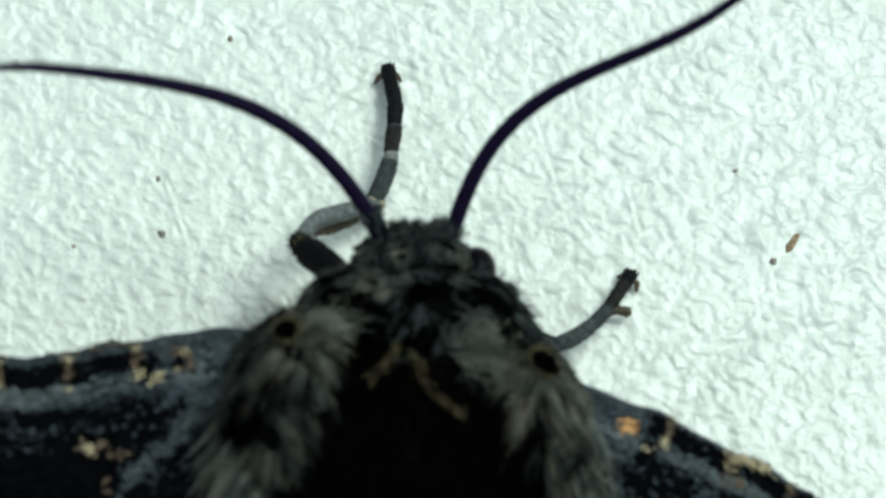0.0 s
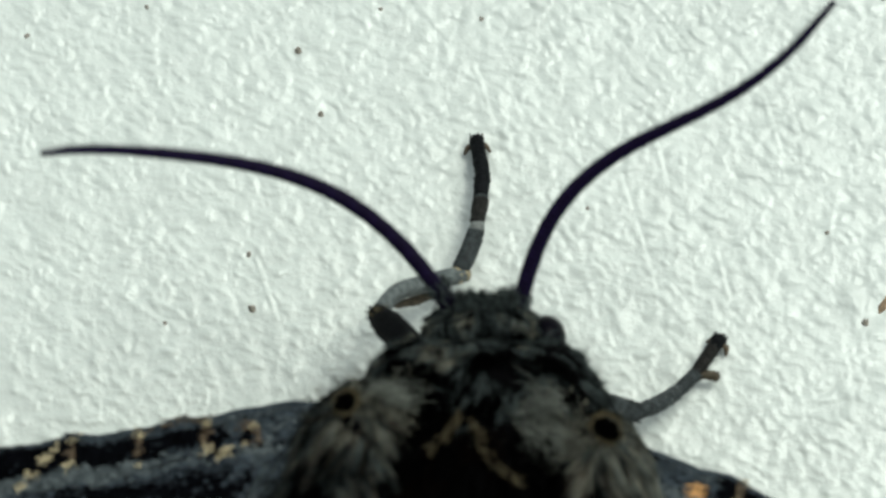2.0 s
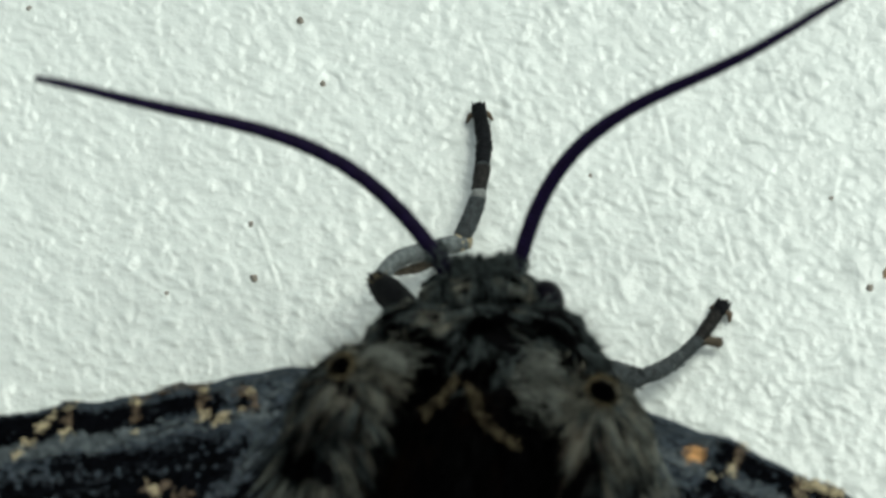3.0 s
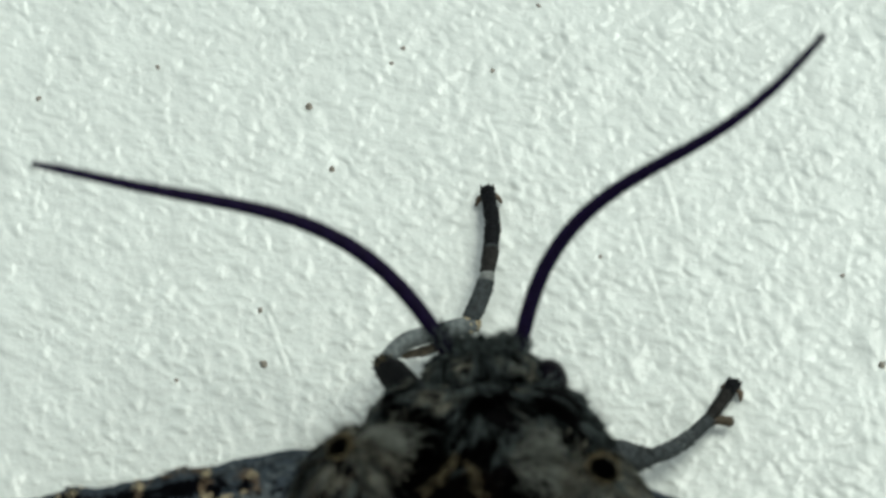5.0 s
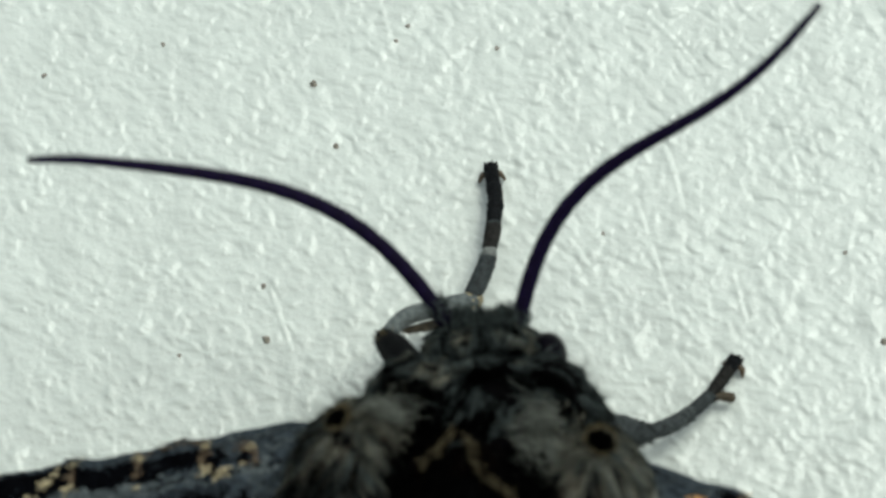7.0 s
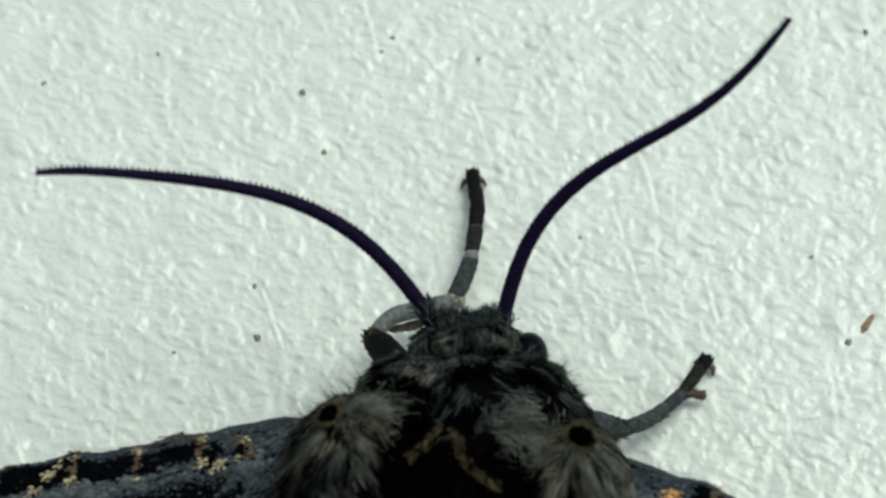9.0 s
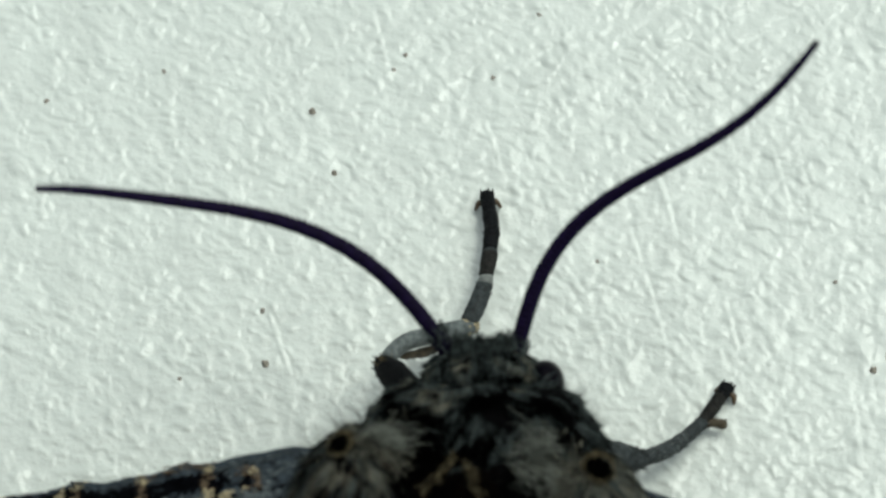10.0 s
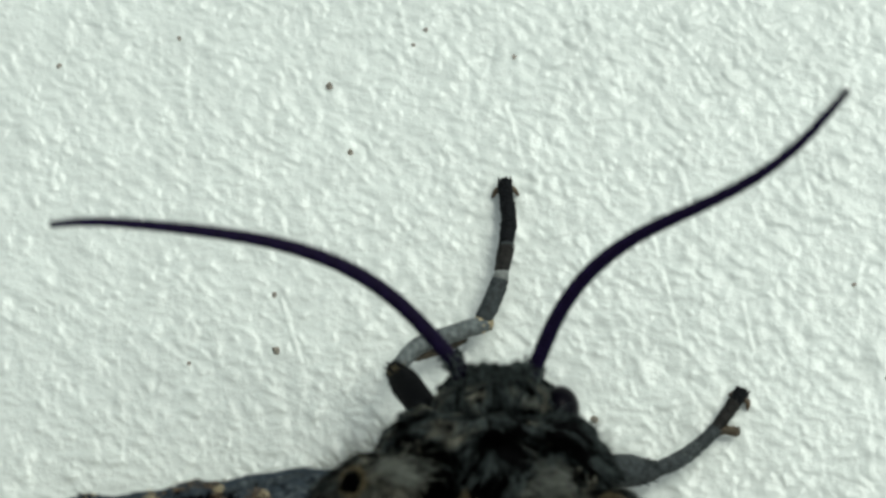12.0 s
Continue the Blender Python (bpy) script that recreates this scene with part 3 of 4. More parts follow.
def build_head():
    head = part("head", local(ellipsoid(*HEAD, 2, lumps=0.05, size=0.5)), SKIN, moth, "charcoal furry head")
    eyes = ((2.46, -5.0), (0.2, -5.2))
    p, w = on_ellipsoid(11000, *HEAD, 2, lambda p, w: (w[:, 2] > -0.4) & (np.linalg.norm(p - (2.52, -4.93, 4.3), axis=1) > 0.54))
    comb = np.stack([np.tanh(p[:, 0] - 1.12) * 0.6, np.full(len(p), -0.8), np.zeros(len(p))], axis=1)
    ways = swirl(lay(w, comb, 0.18, 0.18), p, 0.4, 0.6)
    ways, run, tuft = clump(p, ways, rng.uniform(0.16, 0.32, len(p)), 200, 0.6)
    lot = np.array([noise.noise(Vector(q) * 2.0) for q in p]) + rng.normal(size=len(p)) * 0.15 + (rng.normal(size=200) * 0.18)[tuft]
    for name, mat, k in (("dark_hair", FUR_BLACK, lot < -0.05), ("hair", FUR_CHARCOAL, (lot >= -0.05) & (lot < 0.5)), ("grey_hair", FUR_GREY, lot >= 0.5)):
        fur(name, mat, head, p[k], ways[k], run[k], rng.uniform(0.016, 0.03, k.sum()), curl=0.15, rings=3)
    # fur that bridges head and collar
    n = 3200
    roots = np.stack([rng.uniform(-0.1, 2.45, n), rng.normal(-5.45, 0.16, n), np.zeros(n)], axis=1)
    roots[:, 2] = 5.12 - 0.38 * (roots[:, 0] - 1.15) ** 2 - 0.3 * (roots[:, 1] + 5.6)
    fur("nape_hair", FUR_CHARCOAL, head, roots, scatter(np.tile((0, -0.5, 0.5), (n, 1)) + np.stack([(roots[:, 0] - 1.15) * 0.5, np.zeros(n), np.zeros(n)], axis=1), 0.3), rng.uniform(0.15, 0.32, n), rng.uniform(0.016, 0.03, n), curl=0.15, rings=3)
    n = 1700
    roots = np.array([1.13, -4.52, 4.85]) + rng.uniform(-1, 1, (n, 3)) * (0.62, 0.22, 0.1)
    ways, run, tuft = clump(roots, scatter(np.tile((0, 0.4, 0.8), (n, 1)), 0.25), rng.uniform(0.25, 0.5, n), 45, 0.7)
    fur("forehead_tuft", FUR_CHARCOAL, head, roots, ways, run, rng.uniform(0.018, 0.034, n), "upright grey tuft between the antennae", rings=3)
    n = 60
    roots = np.array([1.82, -5.16, 5.36]) + rng.normal(size=(n, 3)) * (0.09, 0.045, 0.04)
    fur("pale_fleck", FUR_TUFT, head, roots, scatter(np.tile((0.2, 0.2, 0.9), (n, 1)), 0.3), 0.2, 0.03, rings=3)
    for x, y in eyes:
        part("eye", local(ellipsoid((x, y, 4.15), (0.42, 0.5, 0.56), 0, 16, 24)), EYE, head, "glossy black compound eye")


def build_stray_hairs():
    """Fine long hairs that stand out from the left shoulder over the paint, and short ones round the collar."""
    collar = [ob for ob in moth.children if ob.name == "collar"][0]
    n = 240
    q = rng.uniform(0, 1, n)[:, None]
    roots = np.array([-0.75, -5.7, 4.0]) + q * np.array([-2.1, -1.25, -0.3]) + rng.normal(size=(n, 3)) * (0.12, 0.12, 0.35)
    ways = scatter(np.tile((-0.55, 0.75, -0.1), (n, 1)), 0.28)
    fur("stray_hair", FUR_GREY, collar, roots, ways, rng.uniform(0.4, 1.0, n), rng.uniform(0.01, 0.02, n), "fine grey-brown stray hairs", droop=(-0.1, -0.1, -0.15), curl=0.2)
    n = 520
    a = rng.uniform(-0.45, math.pi + 0.3, n)
    roots = np.stack([1.15 + np.cos(a) * 2.25, -6.35 + np.sin(a) * 1.15, rng.uniform(3.8, 5.2, n)], axis=1)
    ways = scatter(np.stack([np.cos(a), np.sin(a) * 0.8 - 0.25, np.full(n, 0.25)], axis=1), 0.35)
    fur("stray_hair", FUR_CHARCOAL, collar, roots, ways, rng.uniform(0.3, 0.6, n), rng.uniform(0.014, 0.026, n), curl=0.25)


build_head()
build_body()
build_stray_hairs()
for sign in (-1, 1):
    build_tegula(sign)

# ---- wings ----
COSTA = {-1: ((-2.3, -6.55), unit((-0.9924, -0.123))), 1: ((4.16, -7.4), unit((0.8955, -0.445)))}


def wing_place(sign, u, v):
    """A place on the wing's upper face: u along the leading edge, v back from it."""
    root, way = COSTA[sign]
    back = np.array([-way[1] * sign, way[0] * sign]) * -1.0
    u, v = np.asarray(u, dtype=float), np.asarray(v, dtype=float)
    lead = 0.0042 * np.maximum(u - 3, 0) ** 2 + (0.05 * (u - 2.2) ** 2 * np.exp(-np.maximum(u, 0)) if sign > 0 else 0.0)
    lead = lead - (0.2 * np.clip(u - 1.0, 0, 1) if sign > 0 else 0.0)
    lead = lead - 0.07 * np.sin(u * 2.1 + sign) * np.sin(u * 0.83 + 1.0) - 0.03 * np.sin(u * 5.3 + sign * 2) * (u < 9)
    x = root[0] + way[0] * u + back[0] * (v + lead)
    y = root[1] + way[1] * u + back[1] * (v + lead)
    z = 4.4 - 0.075 * u - 0.002 * u * u + 0.85 * (1 - np.exp(-v / 0.8)) - 0.02 * v * v * 0.5
    z = z + 0.05 * np.sin(v * 4.2 + u * 0.35) * np.exp(-((v - 2) / 2.5) ** 2)
    return np.stack([x, y, np.maximum(z, 0.5)], axis=-1)


def wing_depth(u):
    """How far back the wing reaches at u: a broad triangle with a rounded tip."""
    return np.interp(u, [-0.5, 0, 2, 6, 10, 14, 17, 18.6, 19], [3.0, 4.5, 6.5, 9.0, 10.2, 9.6, 6.5, 2.5, 0.3])


def build_membrane(sign, wing_label):
    us = np.concatenate([np.arange(-0.5, 8, 0.2), np.arange(8, 19.01, 0.5)])
    ts = np.concatenate([np.linspace(0, 0.3, 16), np.linspace(0.33, 1, 22)])
    U, T = np.meshgrid(us, ts, indexing="ij")
    top = wing_place(sign, U, T * wing_depth(U))
    low = top - np.array([0, 0, 0.16])
    nu, nt = U.shape
    verts = np.vstack([top.reshape(-1, 3), low.reshape(-1, 3)])
    faces, k = [], nu * nt
    for i in range(nu - 1):
        for j in range(nt - 1):
            a = i * nt + j
            faces.append([a, a + 1, a + nt + 1, a + nt])
            faces.append([k + a, k + a + nt, k + a + nt + 1, k + a + 1])
    edge = [i * nt for i in range(nu)] + [(nu - 1) * nt + j for j in range(1, nt)] + [i * nt + nt - 1 for i in range(nu - 2, -1, -1)] + list(range(nt - 2, 0, -1))
    for a, b in zip(edge, edge[1:] + edge[:1]):
        faces.append([a, b, k + b, k + a])
    return part("forewing", local((verts, faces)), SKIN, moth, wing_label)


def blot(u, v, cu, cv, ru, rv):
    return ((u - cu) / ru) ** 2 + ((v - cv) / rv) ** 2 < 1


def wing_tone(sign, u, v):
    """Which coat of scales lies at a place: 0 black, 1 slate, 2 olive grey, 3 cream, 4 orange, 5 rust."""
    n1 = np.array([noise.noise(Vector((a * 0.7, b * 2.4, sign * 5.0))) for a, b in zip(u, v)])
    n2 = np.array([noise.noise(Vector((a * 5.0, b * 5.0, sign * 8.0))) for a, b in zip(u, v)])
    v = v + (0.2 if sign > 0 else 0.0)
    uu = u + 0.1 * n2 + rng.normal(size=len(u)) * 0.035
    vv = v + 0.08 * n1 + rng.normal(size=len(u)) * 0.035
    n1 = n1 + rng.normal(size=len(u)) * 0.16
    streak = np.array([noise.noise(Vector((a * 0.45 + b * 0.2, b * 3.2 - a * 0.25, sign * 2.0))) for a, b in zip(u, v)])
    fine = np.array([noise.noise(Vector((a * 0.9, b * 8.0 - a * 0.5, sign * 4.0))) for a, b in zip(u, v)])
    streak = streak + 0.5 * fine
    light = 0.18 + 0.25 * n1 + 0.3 * streak
    light = light - 0.24 * np.clip((vv - 1.4) / 0.7, 0, 1)
    # slate wing root, a pale strip behind the black bars, and a slate band that slants back across the cell
    light = np.maximum(light, (0.5 + 0.3 * streak) * (uu < 2.0) * (vv < 1.5))
    # the strip pales outwards: a sheen on the scales, put into their colour
    light = np.maximum(light, (0.64 + 0.45 * np.clip((uu - 3) / 2, 0, 1) + 0.15 * streak) * np.exp(-((vv - 0.88) / 0.26) ** 4) * (uu > 2.4))
    slant = (vv - 1.34) - 0.78 * (uu - 0.91)
    light = np.maximum(light, (0.5 + 0.25 * streak) * np.exp(-(slant / 0.3) ** 2) * (uu > 0.6) * (uu < 3.4))
    light = np.where(np.exp(-(((uu - 2.9) / 0.75) ** 2 + ((vv - 1.55) / 0.34) ** 2)) > 0.4, 0.08, light)
    light = np.where((np.abs(slant - 0.62) < 0.22) & (uu < 2.6), 0.1, light)
    light = np.where((vv < 0.68) & (uu > 2.0), 0.0, light)
    light = np.where((vv < 0.16) & (uu > 0.1) & (uu < 5.2), np.where(uu < 2.2, 0.62, 0.42), light)
    light = light + 0.35 * np.exp(-((uu - 1.5) / 0.6) ** 2 - ((vv - 1.0) / 0.14) ** 2)
    light = light + rng.normal(size=len(u)) * 0.13
    tone = np.where(light > 0.62, 2, np.where(light > 0.27, 1, 0))
    for cu, ru in ((2.5, 0.07), (3.95, 0.06), (5.4, 0.06), (7.2, 0.08)):
        slant = cu + 0.12 * (vv - 0.3)
        bar = (np.abs(uu - slant) < ru * (0.75 + 0.6 * n2)) & (vv < 0.72)
        tone = np.where(bar & (n2 > -0.3), 5, tone)
        tone = np.where(bar & ((vv < 0.22) | (vv > 0.58)) & (n2 > -0.1), 3, tone)
        tone = np.where(blot(uu, vv, cu + 0.05, 0.82, 0.09, 0.05) & (n2 > 0.0), 3, tone)
    if sign < 0:
        tone = np.where((uu > 2.5) & (uu < 3.9) & (vv < 0.03) & (n2 > -0.1), 5, tone)
        tone = np.where((np.abs(vv - 0.15 - 0.8 * (uu - 5.6) + 0.1 * np.sin(uu * 16)) < 0.045) & (n2 > -0.25) & (uu > 5.6) & (uu < 6.7), 3, tone)
        ring = ((uu - 1.6) / 0.3) ** 2 + ((vv - 0.62) / 0.24) ** 2
        tone = np.where((ring < 1) & (ring > 0.35) & (uu < 1.75), 5, tone)
        tone = np.where((ring < 1.0) & (ring > 0.5) & (n2 > 0.3), 3, tone)
        tone = np.where((ring <= 0.28), 0, tone)
        tone = np.where(blot(uu, vv, 2.13, 0.88, 0.2, 0.035) & (n2 > -0.1), 3, tone)
    else:
        tone = np.where(blot(uu, vv, 2.2, 1.06, 0.18, 0.035) & (n2 > -0.1), 3, tone)
        tone = np.where(blot(uu, vv, 1.72, 0.74, 0.2, 0.17) & (n2 > -0.3), 4, tone)
        tone = np.where(blot(uu, vv, 4.35, 0.22, 0.48, 0.2) & (n2 > -0.4), 3, tone)
        tone = np.where(blot(uu, vv, 4.2, 0.85, 0.35, 0.12) & (n2 > -0.1), 5, tone)
    blotch = ((uu - 4.45) / 1.25) ** 2 + ((vv - 2.85) / 0.75) ** 2 + 0.35 * n2
    tone = np.where(blotch < 1.0, 0, tone)
    for cu, cv, ru, rv in ((3.67, 2.1, 0.3, 0.1), (3.1, 2.42, 0.34, 0.1), (3.55, 2.8, 0.09, 0.3)):
        tone = np.where(blot(uu, vv, cu, cv, ru, rv) & (n2 > -0.02), 5, tone)
    tone = np.where(blot(uu, vv, 3.75, 2.08, 0.1, 0.05), 3, tone)
    # stray dark scales break the marks up
    return np.where((tone >= 3) & (rng.uniform(0, 1, len(u)) < 0.22), 0, tone)


def build_wing(sign):
    wing = build_membrane(sign, "dark slate forewing with black bars and cream marks on its leading edge")
    path = wing_place(sign, np.linspace(-0.3, 18.5, 60), np.zeros(60)) - np.array([0, 0, 0.07])
    part("leading_vein", local(tube(path, spline_radii([0.2, 0.17, 0.14, 0.1, 0.06], 60), 10)), SCALE_SLATE, wing)
    for v0, slope in ((0.85, 0.02), (1.6, 0.09), (2.5, 0.16)):
        uu = np.linspace(0.2, 15, 50)
        vein = wing_place(sign, uu, v0 + slope * uu) + np.array([0, 0, 0.01])
        part("vein", local(tube(vein, spline_radii([0.09, 0.07, 0.04], 50), 8)), SKIN, wing)
    near = 42000
    u = np.concatenate([rng.uniform(-0.4, 8.5, near), rng.uniform(8.5, 18.8, 7000)])
    v = np.concatenate([rng.uniform(-0.1, 1, near), rng.uniform(0, 1, 7000)])
    depth = wing_depth(u)
    v = np.concatenate([np.where(rng.uniform(0, 1, near) < 0.6, np.abs(v[:near]) * 2.4 - 0.1, np.abs(v[:near]) * depth[:near]), v[near:] * depth[near:]])
    tone = wing_tone(sign, u, v)
    a = wing_place(sign, u, v)
    du = unit(wing_place(sign, u + 0.05, v) - a)
    dv = unit(wing_place(sign, u, v + 0.05) - a)
    up = unit(np.cross(du, dv))
    up *= np.sign(up[:, 2:3])
    far = u > 8.5
    way = unit(du * 0.8 + dv * 0.35 + up * 0.16 + rng.normal(size=a.shape) * 0.13)
    side = unit(np.cross(up, way))
    up = np.cross(way, side)
    names = ("black_scale_coat", "slate_scale_coat", "olive_scale_coat", "cream_mark", "orange_spot", "rust_mark")
    mats = (SCALE_BLACK, SCALE_SLATE, SCALE_OLIVE_SHEEN, SCALE_CREAM, SCALE_ORANGE, SCALE_RUST)
    for k in range(6):
        pick = np.flatnonzero(tone == k)
        n = len(pick)
        if not n:
            continue
        small = 0.5 if k >= 3 else 0.74
        length = (small * rng.uniform(0.17, 0.28, n) * np.where(far[pick], 2.2, 1.0))[:, None]
        width = (small * rng.uniform(0.045, 0.07, n) * np.where(far[pick], 2.2, 1.0))[:, None]
        lift = (0.02 + rng.uniform(0, 0.03, n) + (0.03 if k >= 3 else 0.0))[:, None]
        p, w, s, z = a[pick], way[pick], side[pick], up[pick]
        p = p + z * lift + (rng.normal(size=(n, 3)) * (1, 1, 0.2) * 0.04 if k >= 3 else 0.0)
        rows = [p - s * width * 0.5, p + s * width * 0.5, p + w * length * 0.6 + s * width + z * 0.015, p + w * length + s * width * 0.55,
                p + w * length - s * width * 0.55, p + w * length * 0.6 - s * width + z * 0.015, p + w * length * 0.5 - z * 0.012]
        verts = np.stack(rows, axis=1).reshape(-1, 3)
        base = (np.arange(n) * 7)[:, None, None]
        top = np.array([[0, 1, 2, 5], [5, 2, 3, 4]])
        low = np.array([[1, 0, 6], [2, 1, 6], [3, 2, 6], [4, 3, 6], [5, 4, 6], [0, 5, 6]])
        faces = (base + top).reshape(-1, 4).tolist() + (base + low).reshape(-1, 3).tolist()
        part(names[k], local((verts, faces)), mats[k], wing, kind="stuff", smooth=False)
    return wing


def build_edge_fringe(sign, wing):
    n = 1500
    u = rng.uniform(-0.2, 9, n)
    a = wing_place(sign, u, np.zeros(n))
    out = unit(a - wing_place(sign, u, np.full(n, 0.1)))
    along = unit(wing_place(sign, u + 0.1, np.zeros(n)) - a)
    roots = a + np.stack([np.zeros(n), np.zeros(n), rng.uniform(-0.15, 0.08, n)], axis=1) + out * 0.12
    ways = scatter(along + out * 0.35, 0.15)
    for mat, k in ((SCALE_BLACK, u >= 2.2), (SCALE_SLATE, u < 2.2)):
        fur("edge_fringe", mat, wing, roots[k], ways[k], rng.uniform(0.15, 0.3, k.sum()), rng.uniform(0.035, 0.06, k.sum()), rings=3)


for sign in (-1, 1):
    build_edge_fringe(sign, build_wing(sign))


# ---- legs ----
def claws(parent, tip, way, spread):
    way = unit(way)
    out = unit(np.cross(way, (0, 0, 1)))
    for s in (-1, 1):
        path = bend([tip, tip + out * s * spread * 0.6 + way * 0.02, tip + out * s * spread * 0.95 - way * 0.1 - np.array([0, 0, 0.1])], 7)
        part("claw", local(tube(path, spline_radii([0.06, 0.075, 0.035], 7), 8)), CLAW, parent, "brown hooked claw")


def leg_scales(parent, path, radii, mat, count, length=0.16, lift=0.12):
    i = rng.uniform(0, len(path) - 1.01, count)
    k = i.astype(int)
    along = unit(np.gradient(path, axis=0))[k]
    p = path[k] + (path[k + 1] - path[k]) * (i - k)[:, None]
    out = unit(np.cross(along, rng.normal(size=(count, 3))))
    fur("scale_coat", mat, parent, p + out * (np.asarray(radii)[k] * 0.85)[:, None], along + out * lift, rng.uniform(0.6, 1.2, count) * length, 0.034, rings=3)


def segment(name, points, radii, mat, label="", count=10, flat=1.0, scales=0, scale_mat=None, parent=None, shaggy=False):
    path = bend(points, count)
    rr = spline_radii(radii, count)
    ob = part(name, local(tube(path, rr, 16, flat, lumps=0.02, seed=points[0][0])), mat, parent or moth, label)
    if scales:
        leg_scales(ob, path, rr, scale_mat or mat, scales, *((0.3, 0.3) if shaggy else (0.17, 0.15)))
    return ob


def build_left_leg():
    femur = segment("femur", [(-0.36, -5.1, 3.75), (-0.72, -4.56, 3.1), (-1.02, -4.1, 2.5), (-1.15, -3.88, 2.25)], [0.3, 0.335, 0.345, 0.2], LEG_BLACK, "black foreleg femur", scales=500)
    n = 26
    roots = np.array([-1.08, -4.06, 2.68]) + rng.normal(size=(n, 3)) * (0.1, 0.08, 0.05)
    fur("knee_hair", FUR_TAN, femur, roots, scatter(np.tile((-0.3, 0.5, 0.9), (n, 1)), 0.4), rng.uniform(0.14, 0.3, n), 0.022, "tan hairs at the knee", rings=3)
    segment("tibia", [(-1.12, -3.85, 2.25), (-0.78, -3.36, 1.95), (0.0, -2.9, 1.35), (0.72, -2.55, 0.8)], [0.17, 0.2, 0.2, 0.19], LEG_PALE, "pale grey foreleg tibia", 14, scales=460)
    segment("tibial_cuff", [(0.6, -2.6, 0.86), (0.76, -2.52, 0.76)], [0.205, 0.2], SCALE_CREAM, "cream cuff at the tibia's end", 5, scales=60, scale_mat=SPUR)
    segment("tibial_spur", [(-0.75, -3.5, 1.62), (-0.3, -3.22, 1.05), (0.28, -2.88, 0.62)], [0.07, 0.115, 0.07], SPUR, "brown tibial spur", scales=110)
    segment("tarsus_joint", [(0.72, -2.42, 0.82), (0.86, -2.13, 0.8), (1.05, -1.6, 0.74)], [0.2, 0.21, 0.19], LEG_SLATE, "slate grey first tarsus joint", scales=240)
    segment("tarsus_band", [(1.08, -1.47, 0.73), (1.1, -1.39, 0.72)], [0.18, 0.17], LEG_BAND, "cream band between tarsus joints", 4)
    segment("tarsus_joint", [(1.1, -1.3, 0.71), (1.18, -0.84, 0.67)], [0.17, 0.19], LEG_BROWN, "", 7, scales=120)
    segment("tarsus_band", [(1.185, -0.79, 0.66), (1.19, -0.71, 0.65)], [0.165, 0.165], LEG_SLATE, "", 4)
    segment("tarsus_joint", [(1.19, -0.65, 0.64), (1.23, -0.23, 0.57)], [0.17, 0.185], LEG_DARK, "", 7, scales=120)
    segment("tarsus_joint", [(1.235, -0.15, 0.54), (1.2, 0.2, 0.44)], [0.165, 0.18], LEG_DARK, "", 7, scales=100)
    last = segment("tarsus_joint", [(1.19, 0.29, 0.41), (1.12, 0.75, 0.25)], [0.16, 0.17], LEG_DARK, "dark last tarsus joint", 7, scales=170)
    claws(last, np.array([1.13, 0.62, 0.2]), (-0.1, 1, 0), 0.3)


def build_right_leg():
    segment("femur", [(3.1, -6.2, 2.3), (3.75, -5.92, 1.7), (4.3, -5.86, 1.27), (4.52, -5.83, 1.14)], [0.35, 0.37, 0.37, 0.2], LEG_SLATE, "slate grey foreleg femur", scales=500, scale_mat=LEG_SLATE)
    segment("tibia", [(4.6, -5.78, 1.1), (4.95, -5.6, 0.9), (5.42, -5.26, 0.68)], [0.18, 0.18, 0.17], LEG_SLATE, "slate grey foreleg tibia", scales=380, scale_mat=LEG_PALE)
    segment("tarsus_joint", [(5.48, -5.2, 0.64), (5.86, -4.8, 0.48)], [0.155, 0.15], LEG_SLATE, "", 7, scales=120)
    segment("tibial_spur", [(5.78, -4.86, 0.48), (6.05, -4.78, 0.42), (6.34, -4.78, 0.34)], [0.06, 0.095, 0.11], SPUR, "brown tibial spur", 8, scales=60)
    segment("tarsus_joint", [(5.91, -4.73, 0.45), (6.1, -4.44, 0.38)], [0.145, 0.155], LEG_BROWN, "", 7, scales=100)
    segment("tarsus_joint", [(6.14, -4.38, 0.36), (6.29, -4.16, 0.32)], [0.15, 0.155], LEG_BROWN, "", 7, scales=100)
    last = segment("tarsus_joint", [(6.32, -4.11, 0.3), (6.44, -3.92, 0.26)], [0.15, 0.165], LEG_DARK, "dark last tarsus joint", 7, scales=150)
    claws(last, np.array([6.46, -4.0, 0.22]), (0.6, 0.8, 0), 0.27)


build_left_leg()
build_right_leg()

# ---- antennae: rigid pieces that swing from the head ----
PIECES = 18
# base, rise along it, reach, turn of the heading
REST = {-1: ((0.1059, -4.1017, 5.0362), (3.9810, -0.1407), 8.8583, (7.9691, -15.4762, 8.4004, 0.1914, 2.2746)),
        1: ((1.9192, -4.2096, 4.7232), (4.3145, 0.6133), 8.3561, (-12.4554, 25.5577, -13.8905, 0.2362, 1.2562))}
